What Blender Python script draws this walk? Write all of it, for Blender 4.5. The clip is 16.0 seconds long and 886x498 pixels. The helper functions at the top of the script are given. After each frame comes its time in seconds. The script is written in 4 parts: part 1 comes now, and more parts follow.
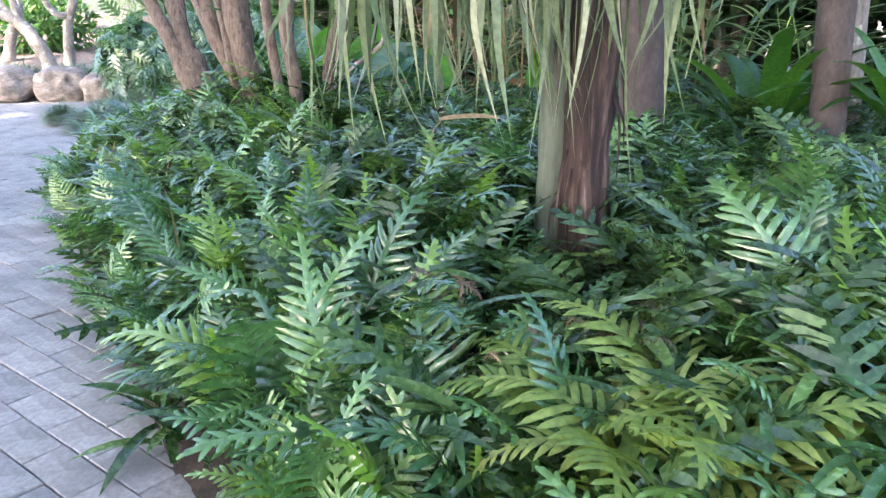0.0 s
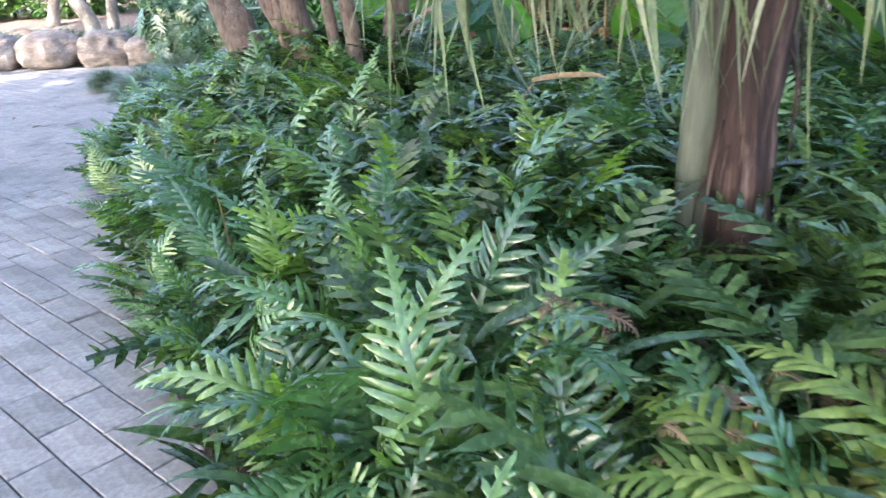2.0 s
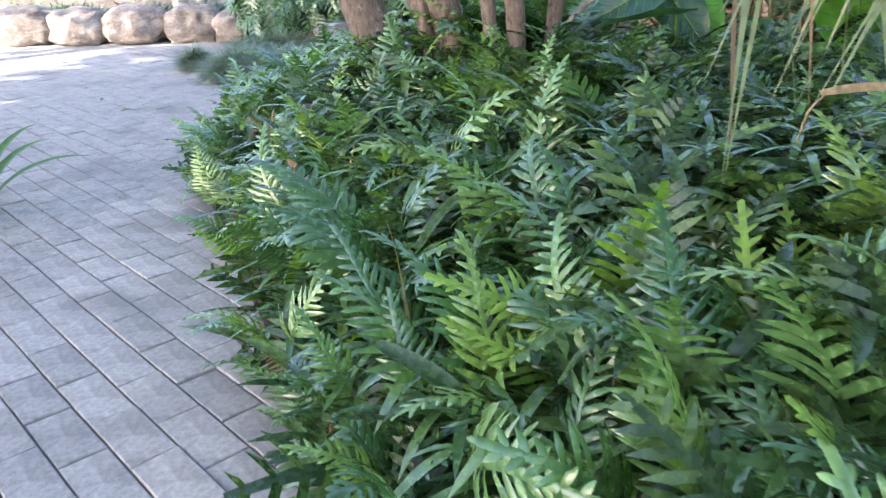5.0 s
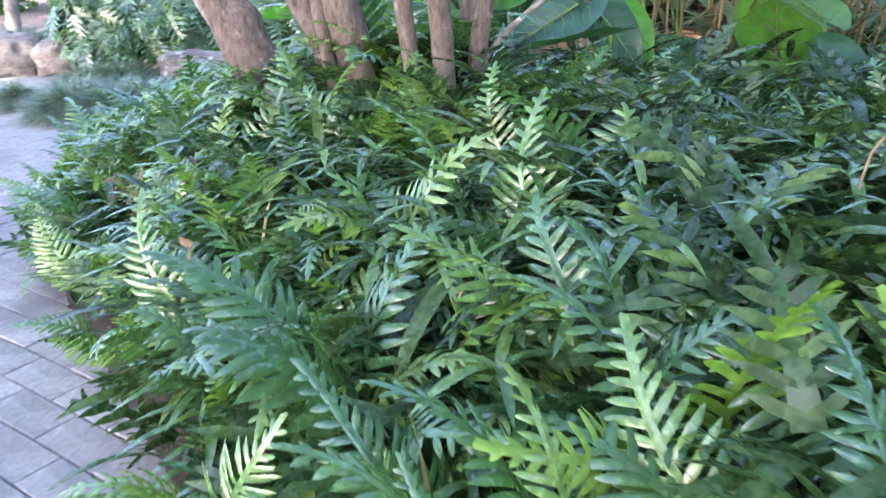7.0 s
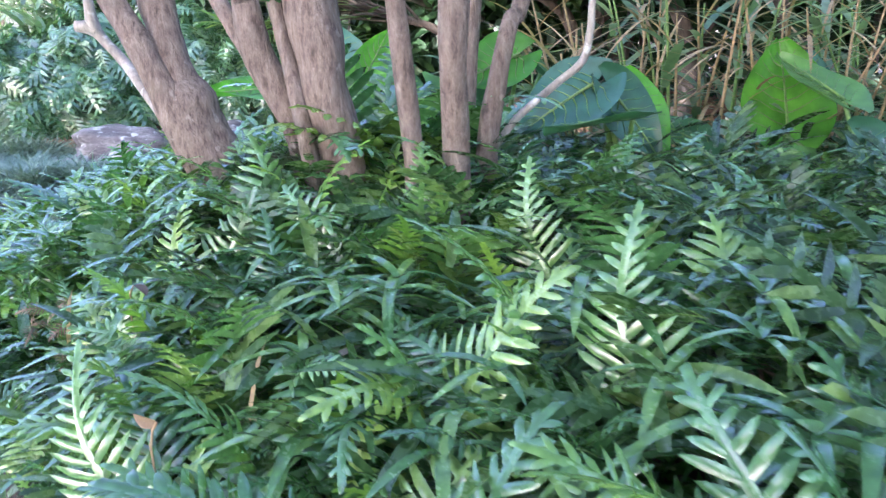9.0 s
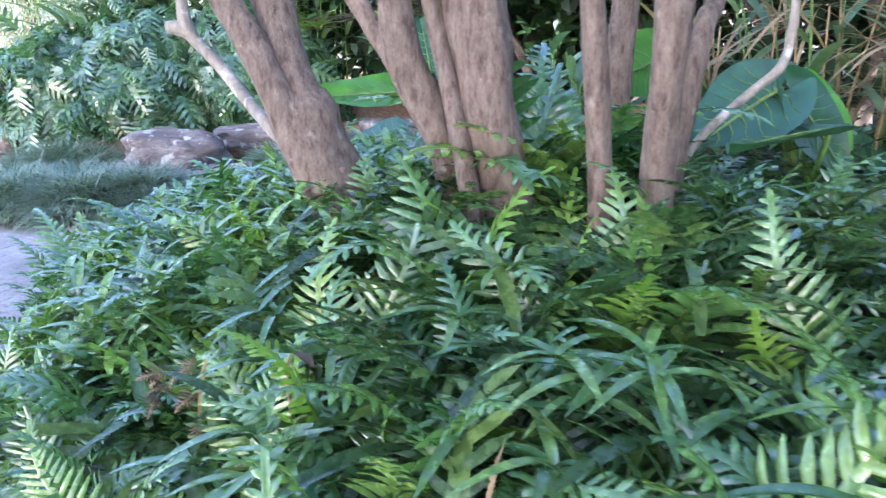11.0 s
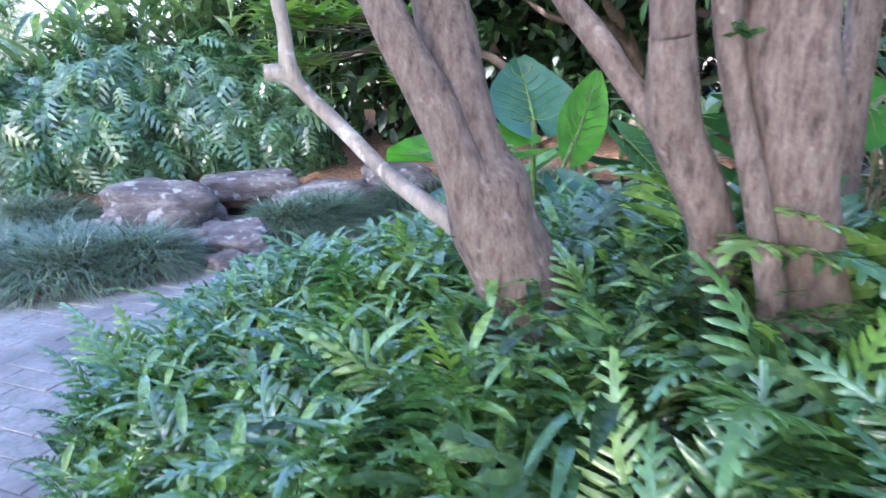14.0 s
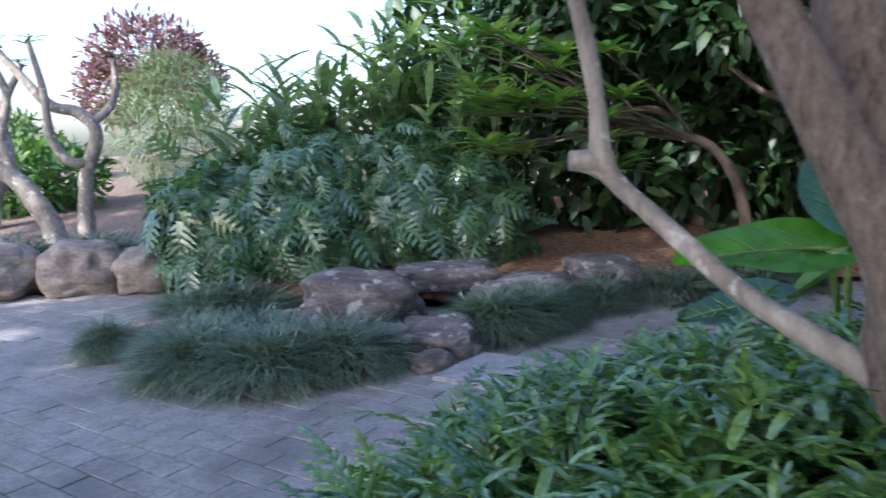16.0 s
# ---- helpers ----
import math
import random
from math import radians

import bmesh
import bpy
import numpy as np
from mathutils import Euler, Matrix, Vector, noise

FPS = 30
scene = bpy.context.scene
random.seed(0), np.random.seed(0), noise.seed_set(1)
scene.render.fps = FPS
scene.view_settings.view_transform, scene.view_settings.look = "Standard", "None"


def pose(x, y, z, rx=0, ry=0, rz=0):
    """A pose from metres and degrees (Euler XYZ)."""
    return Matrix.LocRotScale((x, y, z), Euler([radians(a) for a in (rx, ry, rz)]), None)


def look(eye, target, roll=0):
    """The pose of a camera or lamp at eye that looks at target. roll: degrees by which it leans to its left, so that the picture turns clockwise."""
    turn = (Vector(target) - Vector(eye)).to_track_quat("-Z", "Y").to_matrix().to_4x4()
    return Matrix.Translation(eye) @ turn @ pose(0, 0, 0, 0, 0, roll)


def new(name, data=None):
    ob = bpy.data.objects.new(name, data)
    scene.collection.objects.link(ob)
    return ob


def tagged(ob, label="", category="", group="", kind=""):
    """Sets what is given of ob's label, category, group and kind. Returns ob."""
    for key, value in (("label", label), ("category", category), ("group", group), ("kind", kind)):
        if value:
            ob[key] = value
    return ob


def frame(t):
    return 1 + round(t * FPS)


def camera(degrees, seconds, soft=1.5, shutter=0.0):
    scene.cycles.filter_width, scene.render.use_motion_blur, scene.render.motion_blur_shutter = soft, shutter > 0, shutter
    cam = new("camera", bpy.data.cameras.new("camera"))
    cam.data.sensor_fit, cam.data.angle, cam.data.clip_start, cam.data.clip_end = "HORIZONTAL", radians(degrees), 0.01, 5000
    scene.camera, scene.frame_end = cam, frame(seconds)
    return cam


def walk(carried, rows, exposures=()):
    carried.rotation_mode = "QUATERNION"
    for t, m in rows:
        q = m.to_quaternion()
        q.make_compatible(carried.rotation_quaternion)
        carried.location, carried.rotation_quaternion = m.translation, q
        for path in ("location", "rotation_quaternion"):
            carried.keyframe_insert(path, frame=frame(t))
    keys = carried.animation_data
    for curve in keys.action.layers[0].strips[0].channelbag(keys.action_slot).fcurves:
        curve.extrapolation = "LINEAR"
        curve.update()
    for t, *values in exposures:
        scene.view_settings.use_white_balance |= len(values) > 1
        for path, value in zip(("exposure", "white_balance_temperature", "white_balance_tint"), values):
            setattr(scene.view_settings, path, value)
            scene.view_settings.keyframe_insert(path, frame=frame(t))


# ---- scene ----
cam = camera(60.5, 16.0, soft=1.35, shutter=0.5)
PATH = [
    (0, (-0.001, 0.077, 1.557), (-0.008, 1.978, 0.936), -0.5),
    (0.5, (-0.005, 0.2, 1.551), (-0.01, 2.099, 0.925), -0.6),
    (1, (-0.096, 0.372, 1.54), (-0.107, 2.257, 0.872), -1.2),
    (1.5, (-0.168, 0.518, 1.526), (-0.213, 2.387, 0.817), -2.1),
    (2, (-0.207, 0.709, 1.51), (-0.342, 2.565, 0.779), -2.8),
    (2.5, (-0.262, 0.844, 1.52), (-0.487, 2.692, 0.79), -3.2),
    (3, (-0.403, 0.991, 1.509), (-0.657, 2.831, 0.767), -3.9),
    (3.5, (-0.528, 1.103, 1.505), (-0.782, 2.935, 0.744), -4.6),
    (4, (-0.64, 1.251, 1.486), (-0.889, 3.084, 0.726), -3.2),
    (4.5, (-0.731, 1.415, 1.488), (-1.017, 3.237, 0.713), -2.3),
    (4.7, (-0.769, 1.469, 1.487), (-1.068, 3.288, 0.71), -2.4),
    (6.8, (-1.172, 2.149, 1.436), (-1.136, 4.002, 0.685), -2.2),
    (7, (-1.233, 2.227, 1.438), (-1.137, 4.081, 0.695), -2.3),
    (7.5, (-1.329, 2.395, 1.431), (-1.148, 4.246, 0.696), -2.4),
    (8, (-1.365, 2.594, 1.438), (-1.115, 4.466, 0.782), -1.5),
    (8.2, (-1.382, 2.668, 1.429), (-1.096, 4.546, 0.806), -1.0),
    (10.3, (-1.784, 3.263, 1.486), (-1.452, 5.148, 0.904), -1.7),
    (10.5, (-1.815, 3.321, 1.481), (-1.511, 5.208, 0.892), -1.7),
    (11, (-1.942, 3.464, 1.48), (-1.662, 5.348, 0.872), -1.9),
    (11.5, (-2.068, 3.601, 1.471), (-1.728, 5.474, 0.857), -1.6),
    (12, (-2.168, 3.779, 1.471), (-1.814, 5.645, 0.843), -2.1),
    (12.5, (-2.26, 3.95, 1.483), (-1.884, 5.815, 0.867), -2.0),
    (13, (-2.387, 4.086, 1.494), (-1.945, 5.944, 0.899), -1.7),
    (13.5, (-2.527, 4.192, 1.503), (-2.044, 6.05, 0.939), -1.4),
    (14, (-2.616, 4.324, 1.518), (-2.148, 6.194, 0.985), -1.8),
    (14.5, (-2.639, 4.535, 1.519), (-2.303, 6.452, 1.06), -2.4),
    (15, (-2.709, 4.662, 1.532), (-2.474, 6.602, 1.109), -2.4),
    (15.5, (-2.833, 4.836, 1.543), (-2.63, 6.794, 1.189), -3.0),
    (16, (-2.966, 4.924, 1.52), (-2.874, 6.899, 1.216), -2.8),
]
walk(cam, [(t, look(eye, target, roll)) for t, eye, target, roll in PATH],
     exposures=((0.0, 3.0, 6200, 17), (4.7, 2.8, 6400, 16), (8.0, 3.35, 5700, 21), (11.0, 3.15, 5550, 21), (13.5, 3.15, 5350, 21), (14.5, 2.7, 5450, 19), (15.5, 2.0, 5600, 17), (16.0, 1.72, 5650, 17)))
# ---- light ----
world = bpy.data.worlds.new("garden_sky")
scene.world = world
world.use_nodes = True
wn = world.node_tree
sky = wn.nodes.new("ShaderNodeTexSky")
sky.sky_type = "NISHITA"
sky.sun_disc = False
SUN = Vector((-0.58, -0.64, 0.56)).normalized()
sky.sun_elevation = math.asin(SUN.z)
sky.sun_rotation = math.atan2(SUN.x, SUN.y)
sky.air_density, sky.dust_density = 1.0, 2.5
wn.links.new(sky.outputs[0], wn.nodes["Background"].inputs[0])
wn.nodes["Background"].inputs[1].default_value = 0.15
sun = new("sun", bpy.data.lights.new("sun", "SUN"))
sun.data.energy, sun.data.angle, sun.data.color = 4.0, radians(0.6), (1.0, 0.93, 0.82)
sun.matrix_world = look((0, 0, 20), Vector((0, 0, 20)) - SUN)


# ---- materials ----
def nodes_of(name):
    m = bpy.data.materials.new(name)
    m.use_nodes = True
    nt = m.node_tree
    return m, nt, nt.nodes["Principled BSDF"]


def add(nt, kind, **kw):
    n = nt.nodes.new("ShaderNode" + kind)
    for k, v in kw.items():
        n.inputs[k].default_value = v
    return n


def ramp(nt, fac, stops):
    r = nt.nodes.new("ShaderNodeValToRGB")
    e = r.color_ramp.elements
    while len(e) < len(stops):
        e.new(0.5)
    for el, (p, c) in zip(e, stops):
        el.position, el.color = p, (*c, 1)
    nt.links.new(fac, r.inputs[0])
    return r


def mixed(nt, fac, a, b, mode="MIX"):
    m = nt.nodes.new("ShaderNodeMix")
    m.data_type, m.blend_type = "RGBA", mode
    for sock, v in ((m.inputs[0], fac), (m.inputs[6], a), (m.inputs[7], b)):
        if isinstance(v, bpy.types.NodeSocket):
            nt.links.new(v, sock)
        else:
            sock.default_value = v if isinstance(v, float) else (*v, 1)
    return m.outputs[2]


def leaf_material(name, stops, rough=0.36, glow=0.3, island=False, grain=40.0, spec=0.5):
    """Glossy leaf: tint varies leaf by leaf, with fine blotches, and some light comes through."""
    m, nt, p = nodes_of(name)
    geo, info = nt.nodes.new("ShaderNodeNewGeometry"), nt.nodes.new("ShaderNodeObjectInfo")
    tint = ramp(nt, geo.outputs["Random Per Island"] if island else info.outputs["Random"], stops)
    tc = nt.nodes.new("ShaderNodeTexCoord")
    n = add(nt, "TexNoise", Scale=grain, Detail=4.0)
    nt.links.new(tc.outputs["Object"], n.inputs["Vector"])
    spots = ramp(nt, n.outputs[0], [(0.3, (0.62, 0.66, 0.6)), (0.7, (1.25, 1.2, 1.1))])
    col = mixed(nt, 1.0, tint.outputs[0], spots.outputs[0], "MULTIPLY")
    nt.links.new(col, p.inputs["Base Color"])
    rr = nt.nodes.new("ShaderNodeMapRange")
    rr.inputs[3].default_value, rr.inputs[4].default_value = rough - 0.08, rough + 0.14
    nt.links.new(n.outputs[0], rr.inputs[0])
    nt.links.new(rr.outputs[0], p.inputs["Roughness"])
    p.inputs["Specular IOR Level"].default_value = spec
    p.inputs["Coat Weight"].default_value, p.inputs["Coat Roughness"].default_value = (0.35, 0.16) if spec > 0.9 else (0.0, 0.2)
    b = add(nt, "Bump", Strength=0.35, Distance=0.004)
    nt.links.new(n.outputs[0], b.inputs["Height"])
    nt.links.new(b.outputs[0], p.inputs["Normal"])
    t = nt.nodes.new("ShaderNodeBsdfTranslucent")
    tcol = mixed(nt, 1.0, col, (1.5, 1.7, 0.6), "MULTIPLY")
    nt.links.new(tcol, t.inputs[0])
    ms = nt.nodes.new("ShaderNodeMixShader")
    ms.inputs[0].default_value = glow
    nt.links.new(p.outputs[0], ms.inputs[1])
    nt.links.new(t.outputs[0], ms.inputs[2])
    nt.links.new(ms.outputs[0], nt.nodes["Material Output"].inputs[0])
    return m


def solid_material(name, stops, scale=6.0, rough=0.85, bump=0.5, dist=0.02, stretch=(1, 1, 1), vary=0.0, detail=8.0, spots=None, across=False):
    """Bark, stone or soil: noise at two scales for colour, relief from the same noise."""
    m, nt, p = nodes_of(name)
    tc, mp = nt.nodes.new("ShaderNodeTexCoord"), nt.nodes.new("ShaderNodeMapping")
    mp.inputs["Scale"].default_value = stretch
    nt.links.new(tc.outputs["Object"], mp.inputs[0])
    a, b = add(nt, "TexNoise", Scale=scale, Detail=detail, Roughness=0.62), add(nt, "TexNoise", Scale=scale * 5.3, Detail=6.0, Roughness=0.7)
    for n in (a, b):
        nt.links.new(mp.outputs[0], n.inputs["Vector"])
    c1 = ramp(nt, a.outputs[0], stops)
    c2 = ramp(nt, b.outputs[0], [(0.3, (0.6, 0.6, 0.6)), (0.72, (1.25, 1.25, 1.25))])
    col = mixed(nt, 1.0, c1.outputs[0], c2.outputs[0], "MULTIPLY")
    if vary:
        info = nt.nodes.new("ShaderNodeObjectInfo")
        v = ramp(nt, info.outputs["Random"], [(0, (1 - vary,) * 3), (1, (1 + vary, 1 + vary * 0.9, 1 + vary * 0.85))])
        col = mixed(nt, 1.0, col, v.outputs[0], "MULTIPLY")
    if spots:
        s = add(nt, "TexNoise", Scale=spots[0], Detail=5.0)
        nt.links.new(nt.nodes.new("ShaderNodeNewGeometry").outputs["Position"] if across else tc.outputs["Object"], s.inputs["Vector"])
        f = ramp(nt, s.outputs[0], [(spots[1], (0, 0, 0)), (spots[1] + (0.16 if across else 0.08), (0.75 if across else 1,) * 3)])
        col = mixed(nt, f.outputs[0], col, spots[2])
    nt.links.new(col, p.inputs["Base Color"])
    p.inputs["Roughness"].default_value = rough
    h = nt.nodes.new("ShaderNodeMath")
    h.operation = "MULTIPLY_ADD"
    h.inputs[1].default_value = 0.45
    nt.links.new(b.outputs[0], h.inputs[0])
    nt.links.new(a.outputs[0], h.inputs[2])
    bp = add(nt, "Bump", Strength=bump, Distance=dist)
    nt.links.new(h.outputs[0], bp.inputs["Height"])
    nt.links.new(bp.outputs[0], p.inputs["Normal"])
    return m


FERN = leaf_material("fern_leaf", [(0.0, (0.04, 0.115, 0.05)), (0.4, (0.07, 0.17, 0.07)), (0.75, (0.115, 0.235, 0.08)), (1.0, (0.19, 0.31, 0.085))], 0.22, 0.24, spec=1.0)
FERN_LIME = leaf_material("young_fern_leaf", [(0.0, (0.13, 0.26, 0.045)), (1.0, (0.2, 0.35, 0.07))], 0.38, 0.35)
# Pale yellow-green that puts a patch of sun into the leaf colour.
FERN_YELLOW = leaf_material("yellowing_fern_leaf", [(0.0, (0.13, 0.225, 0.055)), (0.6, (0.2, 0.285, 0.08)), (1.0, (0.3, 0.33, 0.12))], 0.38, 0.35)
FERN_STRAP = leaf_material("glossy_strap_leaf", [(0.0, (0.045, 0.12, 0.05)), (0.5, (0.065, 0.155, 0.06)), (1.0, (0.12, 0.23, 0.07))], 0.22, 0.2, spec=1.0, island=True)
FERN_BRIGHT = leaf_material("fresh_green_leaf", [(0.0, (0.06, 0.15, 0.045)), (0.5, (0.11, 0.225, 0.06)), (1.0, (0.19, 0.32, 0.08))], 0.24, 0.26, spec=1.0, island=True)
# Tints lowered so the shade between fronds is in the leaf colour.
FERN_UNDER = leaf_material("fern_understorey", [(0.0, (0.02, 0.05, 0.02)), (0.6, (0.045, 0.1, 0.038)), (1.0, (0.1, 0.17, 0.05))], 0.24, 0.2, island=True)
DEAD = leaf_material("dead_leaf", [(0.0, (0.09, 0.06, 0.042)), (0.6, (0.17, 0.115, 0.075)), (1.0, (0.26, 0.19, 0.12))], 0.7, 0.15)
STRAP = leaf_material("strap_leaf", [(0.0, (0.1, 0.145, 0.08)), (0.6, (0.17, 0.225, 0.135)), (1.0, (0.31, 0.33, 0.25))], 0.45, 0.16)
NEST = leaf_material("nest_fern_leaf", [(0.0, (0.03, 0.1, 0.022)), (1.0, (0.07, 0.18, 0.035))], 0.35, 0.35)
AROID = leaf_material("elephant_ear_leaf", [(0.0, (0.022, 0.08, 0.055)), (0.6, (0.038, 0.115, 0.055)), (1.0, (0.1, 0.24, 0.045))], 0.34, 0.2, grain=9.0)
AROID_LIME = leaf_material("young_elephant_ear_leaf", [(0.0, (0.05, 0.2, 0.02)), (1.0, (0.1, 0.3, 0.03))], 0.36, 0.4, grain=9.0)
AROID_BLUE = leaf_material("bluish_elephant_ear_leaf", [(0.0, (0.03, 0.1, 0.085)), (1.0, (0.06, 0.17, 0.13))], 0.3, 0.12, grain=9.0)
STALK = leaf_material("green_stalk", [(0.0, (0.10, 0.2, 0.05)), (1.0, (0.17, 0.27, 0.08))], 0.4, 0.1)
XANADU = leaf_material("lobed_bush_leaf", [(0.0, (0.06, 0.135, 0.08)), (0.6, (0.095, 0.195, 0.11)), (1.0, (0.16, 0.27, 0.13))], 0.24, 0.28, spec=1.0, island=True, grain=14.0)
REED = leaf_material("cane_leaf", [(0.0, (0.09, 0.16, 0.1)), (0.6, (0.16, 0.245, 0.165)), (1.0, (0.24, 0.32, 0.21))], 0.3, 0.35, island=True, grain=14.0)
WHORL = leaf_material("whorled_shrub_leaf", [(0.0, (0.06, 0.16, 0.04)), (0.6, (0.13, 0.25, 0.05)), (1.0, (0.28, 0.36, 0.1))], 0.32, 0.3, island=True, grain=14.0)
# Near-black green: the deep shade at the back is put into the colour.
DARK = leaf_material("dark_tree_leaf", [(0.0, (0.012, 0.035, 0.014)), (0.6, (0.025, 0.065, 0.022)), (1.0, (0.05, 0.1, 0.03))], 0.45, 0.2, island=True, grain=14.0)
HEDGE = leaf_material("hedge_leaf", [(0.0, (0.03, 0.09, 0.025)), (0.6, (0.06, 0.14, 0.035)), (1.0, (0.12, 0.2, 0.05))], 0.45, 0.3, island=True, grain=14.0)
PALE = leaf_material("pale_shrub_leaf", [(0.0, (0.08, 0.12, 0.07)), (1.0, (0.15, 0.2, 0.12))], 0.5, 0.35, island=True, grain=14.0)
PURPLE = leaf_material("purple_leaf", [(0.0, (0.1, 0.045, 0.08)), (0.6, (0.17, 0.085, 0.14)), (1.0, (0.26, 0.16, 0.22))], 0.45, 0.35, island=True, grain=14.0)
GRASS = leaf_material("mondo_grass_blade", [(0.0, (0.065, 0.115, 0.09)), (0.6, (0.14, 0.205, 0.165)), (1.0, (0.28, 0.34, 0.29))], 0.26, 0.2, island=True)
DRY = leaf_material("dry_reed_leaf", [(0.0, (0.2, 0.13, 0.08)), (0.6, (0.33, 0.24, 0.15)), (1.0, (0.42, 0.34, 0.24))], 0.7, 0.2, island=True)
BARK = solid_material("smooth_pinkish_bark", [(0.32, (0.07, 0.049, 0.04)), (0.47, (0.175, 0.13, 0.105)), (0.7, (0.275, 0.22, 0.185))], 46.0, 0.9, 1.0, 0.016, (1, 1, 0.3), spots=(17.0, 0.64, (0.31, 0.26, 0.225)))
BARK_GREY = solid_material("pale_grey_bark", [(0.25, (0.11, 0.092, 0.078)), (0.5, (0.25, 0.22, 0.19)), (0.75, (0.4, 0.37, 0.33))], 9.0, 0.85, 0.8, 0.008, (1, 1, 0.35), spots=(14.0, 0.6, (0.5, 0.48, 0.44)))
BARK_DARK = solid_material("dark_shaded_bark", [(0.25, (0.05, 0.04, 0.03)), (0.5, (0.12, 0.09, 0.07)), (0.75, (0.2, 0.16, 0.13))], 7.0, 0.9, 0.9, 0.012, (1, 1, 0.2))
PALM = solid_material("fibrous_palm_bark", [(0.38, (0.025, 0.015, 0.014)), (0.5, (0.06, 0.035, 0.03)), (0.6, (0.15, 0.1, 0.08)), (0.72, (0.4, 0.32, 0.27))], 9.0, 0.9, 1.0, 0.03, (2.2, 2.2, 0.22))
PALM_GREY = solid_material("grey_palm_bark", [(0.25, (0.035, 0.028, 0.027)), (0.5, (0.08, 0.063, 0.06)), (0.75, (0.135, 0.11, 0.1))], 8.0, 0.85, 0.6, 0.01, (1, 1, 0.5))
FIBRE = solid_material("pale_leaf_sheath", [(0.25, (0.05, 0.062, 0.042)), (0.5, (0.085, 0.102, 0.072)), (0.75, (0.135, 0.15, 0.105))], 5.0, 0.7, 0.35, 0.006, (2, 2, 0.25))
SOIL = solid_material("dark_bed_soil", [(0.3, (0.018, 0.013, 0.01)), (0.55, (0.045, 0.032, 0.024)), (0.8, (0.09, 0.065, 0.045))], 14.0, 0.95, 1.0, 0.03)
MULCH = solid_material("bark_mulch", [(0.3, (0.07, 0.045, 0.035)), (0.5, (0.2, 0.14, 0.11)), (0.75, (0.36, 0.29, 0.24))], 22.0, 0.95, 1.0, 0.03)
LITTER = solid_material("russet_leaf_litter", [(0.3, (0.1, 0.045, 0.025)), (0.5, (0.3, 0.16, 0.09)), (0.75, (0.48, 0.33, 0.2))], 18.0, 0.95, 1.0, 0.03)
PAVER = solid_material("weathered_stone_paver", [(0.25, (0.178, 0.172, 0.168)), (0.5, (0.28, 0.272, 0.266)), (0.78, (0.385, 0.376, 0.368))], 7.0, 0.74, 0.5, 0.006, vary=0.16, spots=(1.5, 0.51, (0.122, 0.118, 0.12)), across=True)
JOINT = solid_material("dark_paving_joint", [(0.3, (0.05, 0.047, 0.046)), (0.6, (0.1, 0.095, 0.095)), (0.8, (0.15, 0.145, 0.14))], 20.0, 0.95, 0.8, 0.01)
SANDSTONE = solid_material("warm_sandstone", [(0.25, (0.12, 0.098, 0.085)), (0.5, (0.27, 0.23, 0.2)), (0.75, (0.46, 0.42, 0.38))], 3.2, 0.9, 0.9, 0.05, (1, 1, 1.8), vary=0.15, spots=(1.4, 0.62, (0.12, 0.085, 0.075)))
DARKSTONE = solid_material("lichened_dark_stone", [(0.3, (0.05, 0.042, 0.042)), (0.5, (0.15, 0.13, 0.128)), (0.72, (0.33, 0.31, 0.3))], 5.5, 0.9, 1.0, 0.035, (0.6, 1, 1.9), vary=0.15, spots=(9.0, 0.58, (0.36, 0.36, 0.35)))
SLAB = solid_material("smooth_grey_slab", [(0.3, (0.25, 0.25, 0.26)), (0.7, (0.36, 0.36, 0.38))], 3.0, 0.75, 0.2, 0.004)

# ---- helpers of this place ----
rng = np.random.RandomState(7)


def part(name, bm, material, parent, label=""):
    me = bpy.data.meshes.new(name)
    bm.to_mesh(me)
    bm.free()
    return part_mesh(name, me, material, parent, label)


def part_mesh(name, me, material, parent, label=""):
    if material and not me.materials:
        me.materials.append(material)
    ob = new(name, me)
    ob.parent = parent
    if label:
        tagged(ob, label)
    return ob


def raw(name, verts, faces, material, smooth=True):
    me = bpy.data.meshes.new(name)
    me.from_pydata([tuple(v) for v in verts], [], faces)
    me.materials.append(material)
    if smooth:
        me.polygons.foreach_set("use_smooth", [True] * len(me.polygons))
    me.update()
    return me


def thing(name, label, category, at=(0, 0, 0), group="", kind=""):
    ob = new(name)
    ob.location = at
    return tagged(ob, label, category, group, kind)


def grid_faces(rows, cols, start=0, closed=False):
    out = []
    for i in range(rows - 1):
        for j in range(cols if closed else cols - 1):
            a, b = start + i * cols + j, start + i * cols + (j + 1) % cols
            out.append((a, b, b + cols, a + cols))
    return out


def spline(points, n):
    """A smooth line of n + 1 points through the given ones."""
    p = np.array(points, float)
    k = len(p)
    full = np.vstack([2 * p[0] - p[1], p, 2 * p[-1] - p[-2]])
    out = []
    for i in range(n + 1):
        u = i / n * (k - 1)
        j = min(int(u), k - 2)
        t = u - j
        a, b, c, d = full[j:j + 4]
        out.append(0.5 * (2 * b + (c - a) * t + (2 * a - 5 * b + 4 * c - d) * t * t + (3 * b - a - 3 * c + d) * t ** 3))
    return np.array(out)


